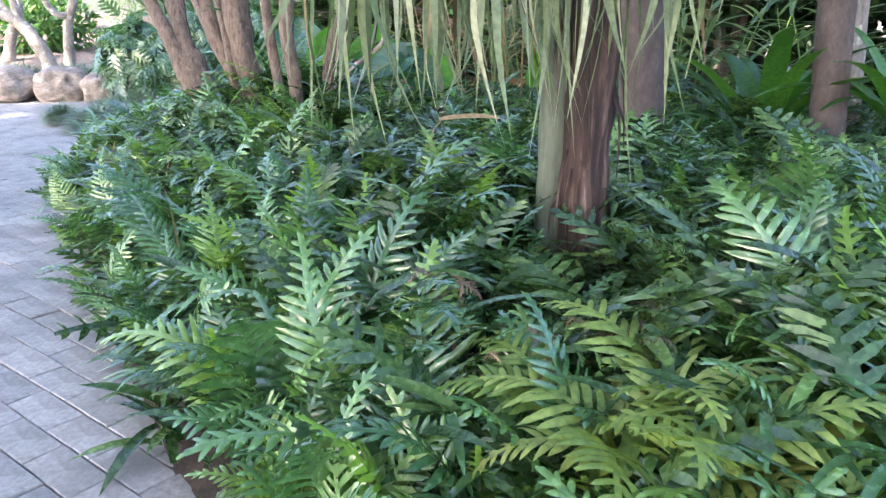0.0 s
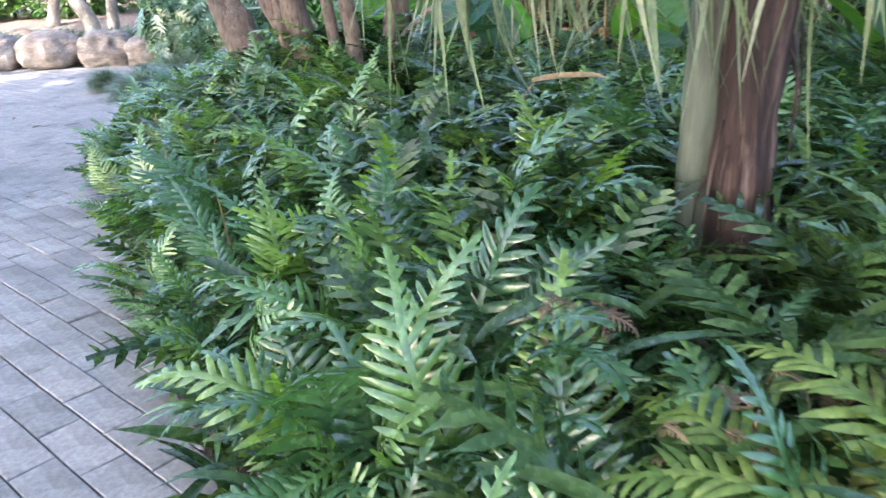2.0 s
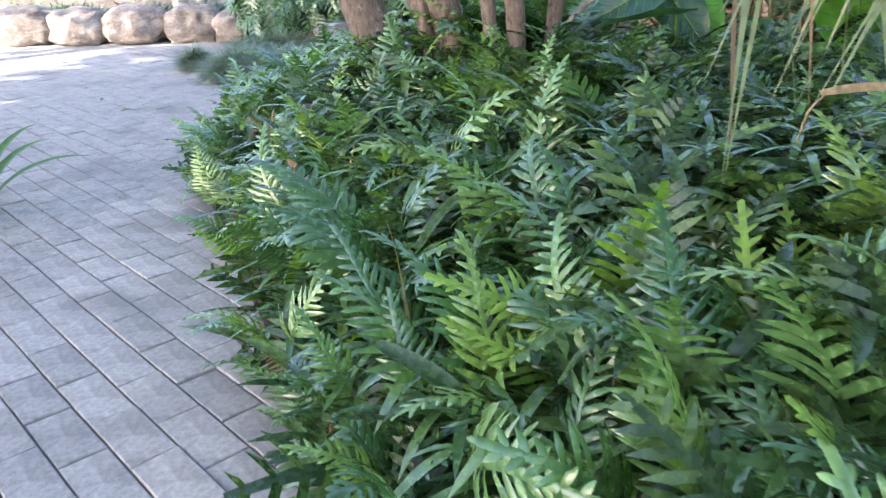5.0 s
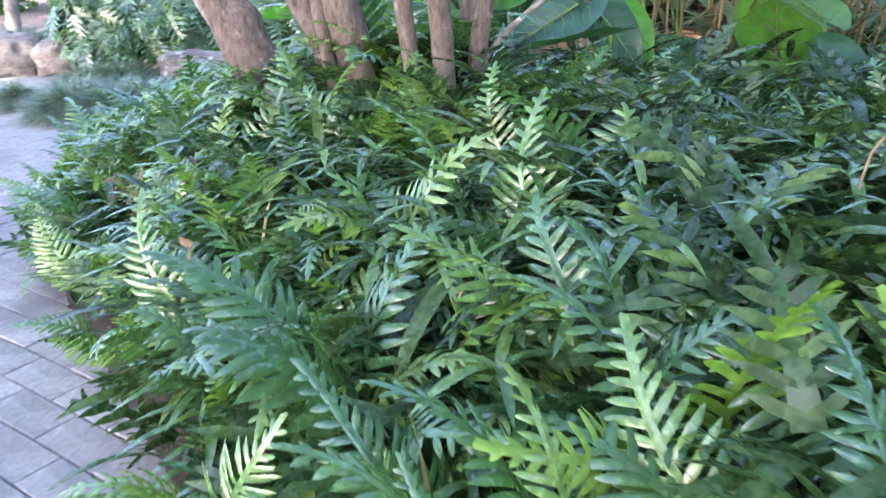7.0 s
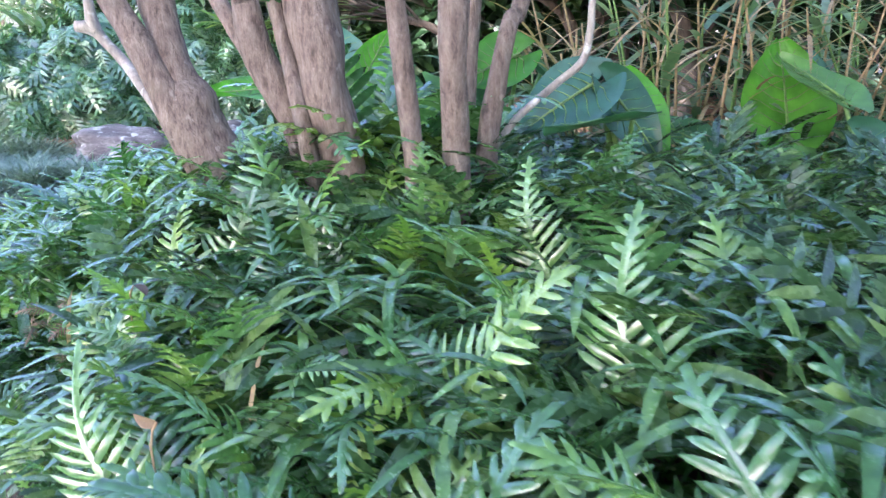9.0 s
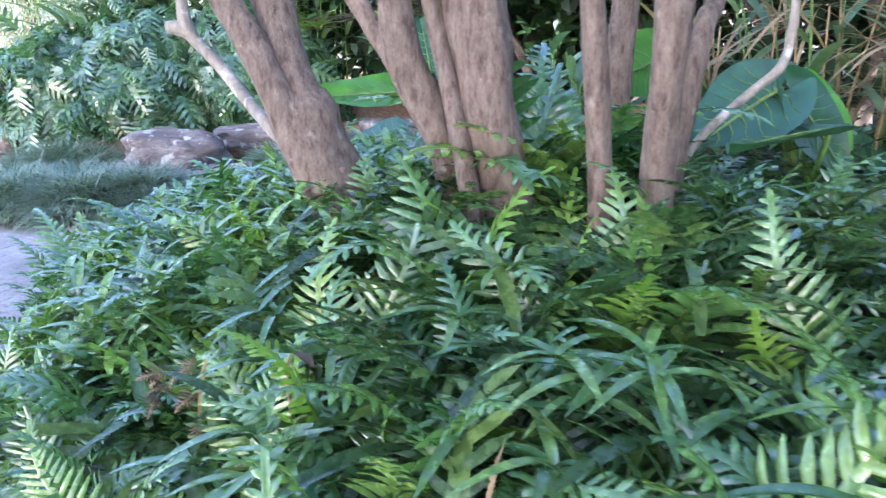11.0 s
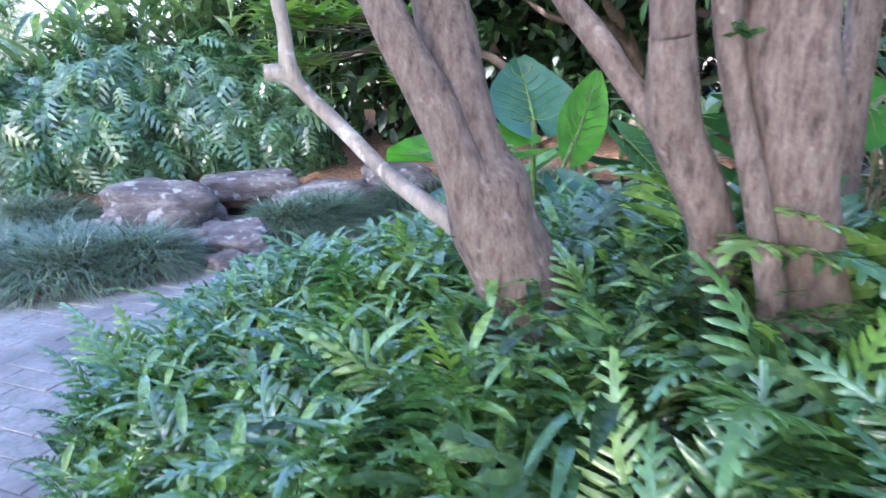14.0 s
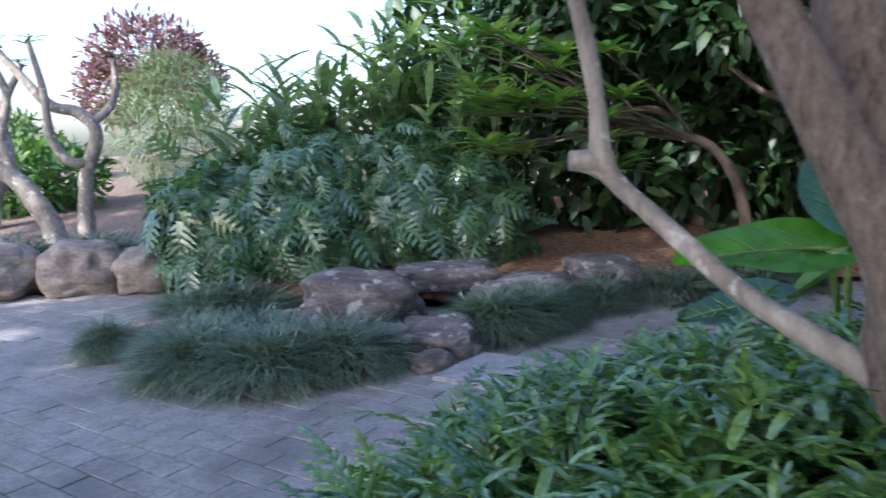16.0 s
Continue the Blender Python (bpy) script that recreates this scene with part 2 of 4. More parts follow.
def tube(points, radii, n=40, sides=18, rough=0.13, seed=0.0, lobes=0.0):
    """Verts and faces of a tapered, uneven stem."""
    c = spline(points, n)
    r = np.interp(np.linspace(0, 1, n + 1), np.linspace(0, 1, len(radii)), radii)
    verts = []
    for i in range(n + 1):
        t = c[min(i + 1, n)] - c[max(i - 1, 0)]
        t /= np.linalg.norm(t) + 1e-9
        u = np.cross(t, (0.3, 1, 0.1))
        u /= np.linalg.norm(u) + 1e-9
        v = np.cross(t, u)
        for j in range(sides):
            a = 2 * math.pi * j / sides
            d = u * math.cos(a) + v * math.sin(a)
            q = c[i] + d * r[i]
            w = 1 + rough * (noise.noise(Vector(q * 6 + seed)) + 0.6 * noise.noise(Vector((q[0] * 22, q[1] * 22, q[2] * 5 + seed)))) + lobes * math.cos(3 * a + seed + c[i][2])
            verts.append(c[i] + d * r[i] * w)
    faces = grid_faces(n + 1, sides, 0, True)
    faces.append(tuple(range(sides)))
    faces.append(tuple(range(n * sides, (n + 1) * sides)))
    return verts, faces


def tube_part(name, material, parent, points, radii, label="", **kw):
    v, f = tube(points, radii, **kw)
    return part_mesh(name, raw(name, v, f, material), None, parent, label)


def joined(pieces):
    verts, faces = [], []
    for v, f in pieces:
        k = len(verts)
        verts.extend(v)
        faces.extend(tuple(i + k for i in q) for q in f)
    return verts, faces


def lance(length=1.0, width=0.2, droop=0.25, fold=0.15, n=4, blunt=0.6):
    """A lance-shaped leaf along +x, drooping to its tip and folded along its rib."""
    v, f = [], []
    for i in range(n + 1):
        s = i / n
        w = width / 2 * (math.sin(math.pi * min(1, s * 0.9 + 0.1)) ** blunt if i < n else 0.04)
        x, z = length * s * (1 - 0.1 * droop * s), -droop * length * s * s
        v += [(x, -w, z + fold * w), (x, 0, z), (x, w, z + fold * w)]
    return np.array(v), grid_faces(n + 1, 3)


def lobed(length=1.0, width=0.7, pairs=5, droop=0.25, fat=0.34):
    """A deeply lobed leaf along +x: a rib band with finger lobes to both sides."""
    v, f = [], []
    n = pairs * 2
    for i in range(n + 1):
        s = i / n
        w = width * 0.11 * (1 - 0.7 * s) + 0.01
        v += [(s * length, -w, -droop * length * s * s), (s * length, w, -droop * length * s * s)]
    f += grid_faces(n + 1, 2)
    for side in (-1, 1):
        for k in range(pairs):
            s = (k + 0.4) / pairs
            reach = width * 0.5 * math.sin(math.pi * min(0.98, 0.22 + s * 0.75)) ** 0.7
            half = length / pairs * fat
            z = -droop * length * s * s
            b = len(v)
            x, fw = s * length, 0.55
            v += [(x - half, side * 0.02, z), (x + half, side * 0.02, z),
                  (x + fw * reach * 0.55 - half, side * reach * 0.6, z - 0.05 * reach), (x + fw * reach * 0.55 + half, side * reach * 0.55, z - 0.05 * reach),
                  (x + fw * reach, side * reach, z - 0.22 * reach)]
            f += [(b, b + 1, b + 3, b + 2), (b + 2, b + 3, b + 4)] if side > 0 else [(b + 1, b, b + 2, b + 3), (b + 3, b + 2, b + 4)]
    return np.array(v), f


def scatter(template, places, ways, ups, sizes):
    """Verts and faces of many turned and scaled copies of one leaf, whose +x goes along its way."""
    tv, tf = template
    places, ways, ups = np.asarray(places, float), np.asarray(ways, float), np.asarray(ups, float)
    x = ways / (np.linalg.norm(ways, axis=1, keepdims=True) + 1e-9)
    y = np.cross(ups, x)
    y /= np.linalg.norm(y, axis=1, keepdims=True) + 1e-9
    z = np.cross(x, y)
    s = np.asarray(sizes, float)[:, None, None]
    v = (tv[None, :, 0:1] * x[:, None] + tv[None, :, 1:2] * y[:, None] + tv[None, :, 2:3] * z[:, None]) * s + places[:, None]
    k = len(tv)
    faces = [tuple(i + j * k for i in q) for j in range(len(places)) for q in tf]
    return v.reshape(-1, 3).tolist(), faces


def cloud(n, blobs, template, size, seed, up=0.25, spread=0.6, shell=0.55, hang=False):
    """Leaves through several ellipsoids, denser to the outside, their tips outward."""
    r = np.random.RandomState(seed)
    vol = np.array([b[3] * b[4] * b[5] for b in blobs]) ** 0.7
    pick = r.choice(len(blobs), n, p=vol / vol.sum())
    d = r.normal(size=(n, 3))
    d /= np.linalg.norm(d, axis=1, keepdims=True)
    rad = shell + (1 - shell) * r.rand(n) ** 0.5 + 0.08 * r.normal(size=n)
    b = np.array(blobs)[pick]
    p = b[:, :3] + d * b[:, 3:6] * rad[:, None]
    way = d + r.normal(size=(n, 3)) * spread + np.array([0, 0, up])
    ups = d * 0.7 + np.array([0, 0, 0.9]) + r.normal(size=(n, 3)) * 0.35
    if hang:
        way = d * 0.35 + r.normal(size=(n, 3)) * spread - np.array([0, 0, 0.75])
        ups = d * np.array([1, 1, 0.5]) + np.array([0, 0, 0.5]) + r.normal(size=(n, 3)) * 0.25
    keep = p[:, 2] > 0.04
    return scatter(template, p[keep], way[keep], ups[keep], (size * (0.65 + 0.7 * r.rand(n)))[keep])


def turned(p, axis_z):
    c, s = math.cos(axis_z), math.sin(axis_z)
    return np.array([p[0] * c - p[1] * s, p[0] * s + p[1] * c, p[2]])


# ---- ground, bed and paving ----
BED = [(0.25, 0.8), (-0.33, 1.38), (-0.7, 1.92), (-1.04, 2.41), (-1.32, 2.86), (-1.6, 3.35), (-1.97, 4.0), (-2.38, 4.77), (-2.86, 5.55),
       (-3.28, 6.38), (-3.36, 7.15), (-2.95, 7.85), (-2.25, 8.25), (-1.3, 8.5), (0.2, 8.6), (3.0, 8.9), (6.5, 8.5), (7.0, 4.0), (5.5, 1.0), (2.2, 0.5)]


def bed_depth(x, y):
    """How far inside the bed a place is; negative outside."""
    inside, best = False, 1e9
    for (ax, ay), (bx, by) in zip(BED, BED[1:] + BED[:1]):
        if (ay > y) != (by > y) and x < (bx - ax) * (y - ay) / (by - ay) + ax:
            inside = not inside
        t = max(0, min(1, ((x - ax) * (bx - ax) + (y - ay) * (by - ay)) / ((bx - ax) ** 2 + (by - ay) ** 2)))
        best = min(best, math.hypot(x - ax - t * (bx - ax), y - ay - t * (by - ay)))
    return best if inside else -best


def soil_height(x, y):
    d = bed_depth(x, y)
    u = max(0.0, min(1.0, d / 1.5))
    near = math.exp(-((x + 1.5) ** 2 + (y - 5.7) ** 2) / 1.1)
    lift = max(0.0, min(1.0, (d + 0.04) / 0.16))
    return -0.03 + lift * (0.05 + 0.14 * near + 0.34 * u * u * (3 - 2 * u) + 0.03 * noise.noise(Vector((x * 1.7, y * 1.7, 3))))


ring = [(160 * math.cos(a), 160 * math.sin(a) + 6, -0.06) for a in np.linspace(0, 2 * math.pi, 65)[:-1]]
tagged(new("ground", raw("ground", ring, [tuple(range(64))], MULCH)), "brown mulch-covered garden ground reaching to the horizon", "ground", kind="structure")

nx, ny = 110, 100
gv, gf, idx = [], [], {}
for i in range(nx + 1):
    for j in range(ny + 1):
        x, y = -3.5 + i * 10.6 / nx, 0.4 + j * 8.8 / ny
        idx[i, j] = len(gv)
        gv.append((x, y, soil_height(x, y)))
for i in range(nx):
    for j in range(ny):
        q = (idx[i, j], idx[i + 1, j], idx[i + 1, j + 1], idx[i, j + 1])
        if any(gv[k][2] > -0.0299 for k in q):
            gf.append(q)
tagged(new("ground_bed", raw("ground_bed", gv, gf, SOIL)), "dark mounded soil of the fern bed beside the paving", "soil", kind="structure")

# ---- multi-stemmed tree in the bed ----
tree = thing("multi_stemmed_tree", "multi-stemmed tree with smooth pinkish brown bark rising from ferns", "tree", (-1.5, 5.75, 0.0))
O = np.array((1.5, -5.75, 0.0))


def stem(name, pts, radii, material=BARK, label="", seed=0.0, lobes=0.06, **kw):
    return tube_part(name, material, tree, [np.array(p) + O for p in pts], radii, label, seed=seed, lobes=lobes, **kw)


stem("trunk", [(-1.62, 6.2, 0.05), (-1.79, 6.22, 0.5), (-1.925, 6.23, 0.85), (-1.98, 6.23, 1.0), (-2.01, 6.24, 1.12), (-2.06, 6.24, 1.24)], [0.155, 0.132, 0.126, 0.123, 0.118, 0.06], seed=1, n=50, sides=24)
stem("trunk", [(-1.97, 6.2, 0.9), (-2.06, 6.2, 1.12), (-2.13, 6.19, 1.28), (-2.18, 6.21, 1.4), (-2.23, 6.22, 1.5), (-2.28, 6.24, 1.62), (-2.36, 6.29, 1.85), (-2.62, 6.45, 2.8), (-3.0, 6.6, 4.0)], [0.09, 0.075, 0.056, 0.055, 0.051, 0.049, 0.047, 0.042, 0.035], seed=2, n=60)
stem("trunk", [(-1.92, 6.26, 0.9), (-2.0, 6.25, 1.12), (-2.045, 6.24, 1.28), (-2.07, 6.26, 1.4), (-2.09, 6.29, 1.5), (-2.105, 6.32, 1.6), (-2.13, 6.38, 1.9), (-2.2, 6.5, 2.9), (-2.1, 6.6, 4.1)], [0.1, 0.085, 0.066, 0.066, 0.07, 0.073, 0.07, 0.06, 0.045], seed=14, n=60, sides=22)
stem("trunk", [(-1.44, 5.93, 0.05), (-1.54, 5.89, 0.9), (-1.575, 5.87, 1.08), (-1.63, 5.87, 1.2), (-1.68, 5.87, 1.31), (-1.7, 5.86, 1.4), (-1.71, 5.85, 1.5), (-1.725, 5.85, 1.65), (-1.8, 5.9, 2.6), (-1.95, 6.0, 4.0)], [0.085, 0.06, 0.057, 0.059, 0.061, 0.055, 0.048, 0.046, 0.042, 0.034], seed=3, n=60)
stem("limb", [(-1.67, 5.87, 1.26), (-1.72, 5.9, 1.34), (-1.765, 5.94, 1.41), (-1.81, 5.99, 1.5), (-1.87, 6.05, 1.6), (-2.1, 6.25, 2.0), (-2.6, 6.5, 2.8)], [0.04, 0.034, 0.03, 0.03, 0.029, 0.026, 0.018], seed=4)
stem("trunk", [(-1.32, 5.65, 0.05), (-1.38, 5.69, 0.7), (-1.4, 5.71, 0.88), (-1.41, 5.725, 1.0), (-1.45, 5.725, 1.2), (-1.46, 5.73, 1.3), (-1.47, 5.735, 1.4), (-1.475, 5.75, 1.52), (-1.49, 5.77, 1.75), (-1.52, 5.85, 2.7), (-1.45, 5.9, 4.2)], [0.13, 0.088, 0.08, 0.081, 0.085, 0.088, 0.093, 0.095, 0.09, 0.075, 0.055], seed=5, lobes=0.07, n=70, sides=26)
stem("trunk", [(-1.47, 5.66, 0.05), (-1.51, 5.68, 0.8), (-1.545, 5.72, 1.1), (-1.575, 5.76, 1.3), (-1.605, 5.79, 1.5), (-1.66, 5.8, 1.9), (-1.8, 5.95, 3.2)], [0.045, 0.036, 0.03, 0.028, 0.033, 0.03, 0.022], seed=6)
stem("trunk", [(-1.11, 5.56, 0.05), (-1.165, 5.525, 0.9), (-1.18, 5.52, 1.1), (-1.2, 5.505, 1.3), (-1.215, 5.51, 1.5), (-1.26, 5.55, 2.4), (-1.2, 5.7, 3.8)], [0.055, 0.038, 0.035, 0.034, 0.034, 0.031, 0.026], seed=7)
stem("trunk", [(-1.0, 5.47, 0.05), (-1.035, 5.44, 0.9), (-1.04, 5.42, 1.1), (-1.055, 5.37, 1.3), (-1.055, 5.36, 1.42), (-1.045, 5.37, 1.55), (-1.0, 5.42, 2.4), (-0.85, 5.55, 3.9)], [0.07, 0.048, 0.046, 0.045, 0.046, 0.05, 0.046, 0.036], seed=8)
stem("trunk", [(-0.88, 5.76, 0.05), (-0.86, 5.73, 0.9), (-0.82, 5.72, 1.2), (-0.795, 5.72, 1.32), (-0.76, 5.75, 1.42), (-0.69, 5.82, 1.55), (-0.5, 6.0, 2.5), (-0.3, 6.1, 3.8)], [0.055, 0.042, 0.037, 0.035, 0.034, 0.034, 0.032, 0.026], seed=9)
stem("trunk", [(-0.86, 6.3, 0.05), (-0.83, 6.3, 1.0), (-0.79, 6.32, 1.5), (-0.74, 6.35, 2.6), (-0.7, 6.4, 3.8)], [0.065, 0.055, 0.052, 0.045, 0.03], seed=10)
stem("bough", [(-2.04, 6.24, 0.98), (-2.11, 6.34, 1.04), (-2.22, 6.55, 1.13), (-2.33, 6.72, 1.26), (-2.43, 6.8, 1.37), (-2.47, 6.81, 1.44), (-2.48, 6.81, 1.58), (-2.52, 6.82, 1.8), (-2.62, 6.85, 2.2), (-2.9, 6.9, 3.0)], [0.036, 0.028, 0.025, 0.023, 0.024, 0.033, 0.021, 0.02, 0.018, 0.013], BARK_GREY, "pale grey low bough with a broken knob", seed=11, lobes=0.04, n=54)
stem("bough", [(-2.46, 6.81, 1.41), (-2.5, 6.81, 1.43), (-2.55, 6.81, 1.435)], [0.03, 0.028, 0.024], BARK_GREY, "pale grey broken stub", seed=12, n=8, rough=0.35)
stem("bough", [(-0.82, 5.76, 0.95), (-0.72, 5.78, 1.06), (-0.56, 5.8, 1.18), (-0.46, 5.8, 1.26), (-0.43, 5.81, 1.36), (-0.42, 5.82, 1.5), (-0.38, 5.9, 2.2)], [0.014, 0.014, 0.015, 0.017, 0.015, 0.014, 0.012], BARK_GREY, "thin pale bent branch", seed=13, lobes=0.02)
lv = lance(1.0, 0.34, 0.2)
v, f = cloud(2600, [(-2.8, 6.9, 5.0, 1.3, 1.2, 0.9), (-1.5, 6.2, 5.6, 1.5, 1.5, 1.0), (0.0, 6.6, 5.0, 1.5, 1.4, 0.9)], lv, 0.18, 3)
part_mesh("crown", raw("crown", [np.array(p) + O for p in v], f, HEDGE), None, tree, "high leafy green crown")

# ---- palms, strap leaves and nest ferns ----
palm = thing("palm_tree", "palm trunk with dark fibrous bark and pale worn streaks", "palm", (0.52, 2.98, 0.0))
tube_part("trunk", PALM, palm, [(0.02, 0, 0.05), (0.015, 0, 0.6), (0.02, 0, 1.0), (0.03, 0.0, 1.6), (0.04, 0.02, 2.4), (0.06, 0.04, 3.4)], [0.125, 0.1, 0.095, 0.09, 0.09, 0.085], rough=0.18, seed=20, lobes=0.05, n=60, sides=26)
tube_part("leaf_sheath", FIBRE, palm, [(-0.1, 0.05, 0.1), (-0.1, 0.05, 0.7), (-0.095, 0.05, 1.1), (-0.075, 0.04, 1.7), (-0.05, 0.03, 2.5)], [0.07, 0.066, 0.064, 0.055, 0.04], "pale greenish leaf sheath along the trunk", rough=0.1, seed=21, lobes=0.1)
r = np.random.RandomState(4)
for k in range(26):
    a, z0 = r.rand() * 2 * math.pi, 0.7 + r.rand() * 1.3
    ln = 0.12 + 0.28 * r.rand()
    base = np.array([0.02 + 0.098 * math.cos(a), 0.098 * math.sin(a), z0])
    out = np.array([math.cos(a), math.sin(a), 0])
    tube_part("fibre", PALM, palm, [base, base + out * 0.03 - np.array([0, 0, ln * 0.4]), base + out * (0.01 + 0.05 * r.rand()) - np.array([0, 0, ln])], [0.006, 0.005, 0.002], n=5, sides=4, rough=0)
nv, nf = cloud(420, [(0.06, 0.04, 3.9, 1.5, 1.5, 0.6)], lance(1.0, 0.07, 0.35, n=5), 0.75, 9, up=0.1)
part_mesh("crown", raw("crown", nv, nf, HEDGE), None, palm, "arching green palm crown")
for at, rad, lab, sd in (((1.17, 4.62, 0), 0.125, "grey brown palm trunk standing in deep shade", 22), ((2.28, 4.62, 0), 0.1, "smooth grey palm trunk beside nest ferns", 23), ((2.72, 5.3, 0), 0.1, "pale weathered palm trunk at the back of the bed", 24)):
    p2 = thing("palm_tree", lab, "palm", at)
    tube_part("trunk", PALM_GREY if sd != 24 else BARK_GREY, p2, [(0.02, 0, 0.05), (0.0, 0, 0.8), (-0.04, 0, 1.5), (-0.05, 0, 2.4), (-0.03, 0, 3.6)], [rad * 1.2, rad * 1.05, rad, rad, rad * 0.9], rough=0.06, seed=sd, lobes=0.03, n=40, sides=20)
    nv, nf = cloud(380, [(-0.03, 0, 4.0, 1.5, 1.5, 0.6)], lance(1.0, 0.07, 0.35, n=5), 0.8, sd, up=0.1)
    part_mesh("crown", raw("crown", nv, nf, HEDGE), None, p2, "arching green palm crown")


def ribbon(points, width, n=14, twist=0.6, seed=0):
    c = spline(points, n)
    rr = np.random.RandomState(seed)
    a0 = rr.rand() * 6.3
    v = []
    for i in range(n + 1):
        s = i / n
        a = a0 + twist * math.sin(s * 5 + a0)
        d = np.array([math.cos(a), math.sin(a), 0.15])
        w = width / 2 * min(1, 0.35 + 2.2 * s) * (1 if s < 0.75 else max(0.08, (1 - s) / 0.25))
        w *= 1 + 0.12 * math.sin(s * 30 + a0)
        v += [c[i] - d * w, c[i] + np.array([0, 0, -0.15 * w]), c[i] + d * w]
    return v, grid_faces(n + 1, 3)


straps = thing("strap_leaf_epiphyte", "epiphyte with long pale green hanging strap leaves on a branch", "plant", (0.05, 2.85, 2.15))
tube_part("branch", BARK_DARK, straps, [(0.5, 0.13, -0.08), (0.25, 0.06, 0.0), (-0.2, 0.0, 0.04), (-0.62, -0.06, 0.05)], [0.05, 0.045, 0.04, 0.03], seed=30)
r = np.random.RandomState(11)
for k in range(170):
    x = -0.6 + 1.25 * r.rand() ** 0.85
    y = 0.1 * r.normal()
    fall = 0.66 + 0.36 * r.rand() + 0.12 * max(0, r.normal())
    dx, dy = 0.07 * r.normal(), 0.06 * r.normal()
    v, f = ribbon([(x * 0.95, y * 0.8, 0.04), (x + dx * 0.8, y + dy, 0.1), (x + dx * 1.5, y + dy * 1.6, -0.2), (x + dx * 1.7 + 0.03 * r.normal(), y + dy * 1.8, -fall * 0.65), (x + dx * 1.8 + 0.07 * r.normal(), y + dy * 1.8 + 0.03 * r.normal(), -fall)], 0.01 + 0.026 * r.rand() ** 1.4, seed=k)
    part_mesh("leaf", raw("leaf", v, f, DEAD if r.rand() < 0.07 else STRAP), None, straps)


def nest_fern(at, n, length, seed):
    t = thing("nest_fern", "bird's nest fern with broad glossy undivided green leaves", "fern", at)
    rr = np.random.RandomState(seed)
    for k in range(n):
        a = 2 * math.pi * k / n + rr.normal() * 0.25
        el = 0.35 + 0.75 * rr.rand()
        L = length * (0.75 + 0.4 * rr.rand())
        v, f = [], []
        m = 12
        x, z, e = 0.04, 0.0, el + 0.35
        for i in range(m + 1):
            s = i / m
            w = 0.055 * L * (math.sin(math.pi * (0.12 + 0.86 * s)) ** 0.7) * (1 + 0.06 * math.sin(i * 2.1 + k))
            for y, dz in ((-w, 0.22 * w), (-w * 0.5, 0.08 * w), (0, 0), (w * 0.5, 0.08 * w), (w, 0.22 * w)):
                v.append(turned((x, y, z + dz), a))
            x, z = x + math.cos(e) * L / m, z + math.sin(e) * L / m
            e -= 1.25 / m * (0.7 + 0.6 * rr.rand())
        part_mesh("leaf", raw("leaf", v, grid_faces(m + 1, 5), NEST), None, t)
    return t


nest_fern((2.1, 5.1, 0.55), 18, 1.15, 1)
nest_fern((2.75, 4.7, 0.8), 13, 0.9, 2)
nest_fern((1.55, 6.2, 0.3), 12, 0.9, 3)


# ---- elephant ears ----
def ear_leaf(length, width, seed, ripple=0.02):
    """Heart-shaped ribbed leaf: stalk end at the origin, tip along +x."""
    v, f = [], []
    m, k = 30, 15
    for i in range(m + 1):
        s = i / m
        x = (-0.28 + 1.28 * s) * length
        w = width / 2 * (math.sin(math.pi * min(0.999, (s * 0.93 + 0.05))) ** 0.75) * (1.25 - 0.5 * s)
        for j in range(k):
            q = -1 + 2 * j / (k - 1)
            notch = max(0.0, 0.22 - s) * length * 2.2 * max(0.0, 1 - abs(q) * 1.8)
            z = 0.10 * width * abs(q) ** 1.3 - 0.16 * length * max(0, s - 0.3) ** 1.5 + ripple * length * math.sin(9 * s - 7 * abs(q) + seed) * abs(q) - 0.016 * length * abs(math.sin(math.pi * 6 * (s - 0.35 * abs(q)))) * min(1, 4 * (1 - abs(q)) + 0.2)
            v.append((x + notch, q * w, z))
    return v, grid_faces(m + 1, k)


def elephant_ear(at, leaves, label="elephant ear plant with large heart-shaped ribbed green leaves"):
    t = thing("elephant_ear_plant", label, "plant", at)
    for k, (px, py, pz, length, width, yaw, pitch, roll, *tone) in enumerate(leaves):
        v, f = ear_leaf(length, width, k * 1.7 + at[0])
        leaf = part_mesh("leaf", raw("leaf", v, f, tone[0] if tone else AROID), None, t, "yellow-green young leaf" if tone and tone[0] is AROID_LIME else "")
        leaf.matrix_basis = pose(px, py, pz, roll, pitch, yaw)
        mid = (px * 0.35, py * 0.35, pz * 0.6)
        tube_part("stalk", STALK, t, [(0.03 * math.cos(k), 0.03 * math.sin(k), 0.0), mid, (px, py, pz)], [0.018, 0.014, 0.01], n=12, sides=8, rough=0.02)
        d = pose(px, py, pz, roll, pitch, yaw)
        rib = [d @ Vector((x * length, 0, 0.012 - 0.16 * length * max(0, (x + 0.28) / 1.28 - 0.3) ** 1.5)) for x in (0, 0.35, 0.7, 0.97)]
        veins = []
        for i0 in (5, 8, 11, 14, 17, 20, 23):
            for side in (-1, 1):
                line = [np.array(v[min(30, i0 + int(m * 0.75)) * 15 + 7 + side * m]) + (0, 0, 0.002) for m in range(0, 7, 2)]
                veins.append(tube(line, [0.0035 + 0.004 * length * 0.5, 0.0025, 0.001], n=6, sides=4, rough=0))
        vv, vf = joined(veins)
        part_mesh("venation", raw("venation", vv, vf, STALK), None, leaf, "pale side veins")
        tube_part("midrib", STALK, leaf, [d.inverted() @ q for q in rib], [0.008, 0.006, 0.004, 0.002], n=8, sides=5, rough=0)
    return t


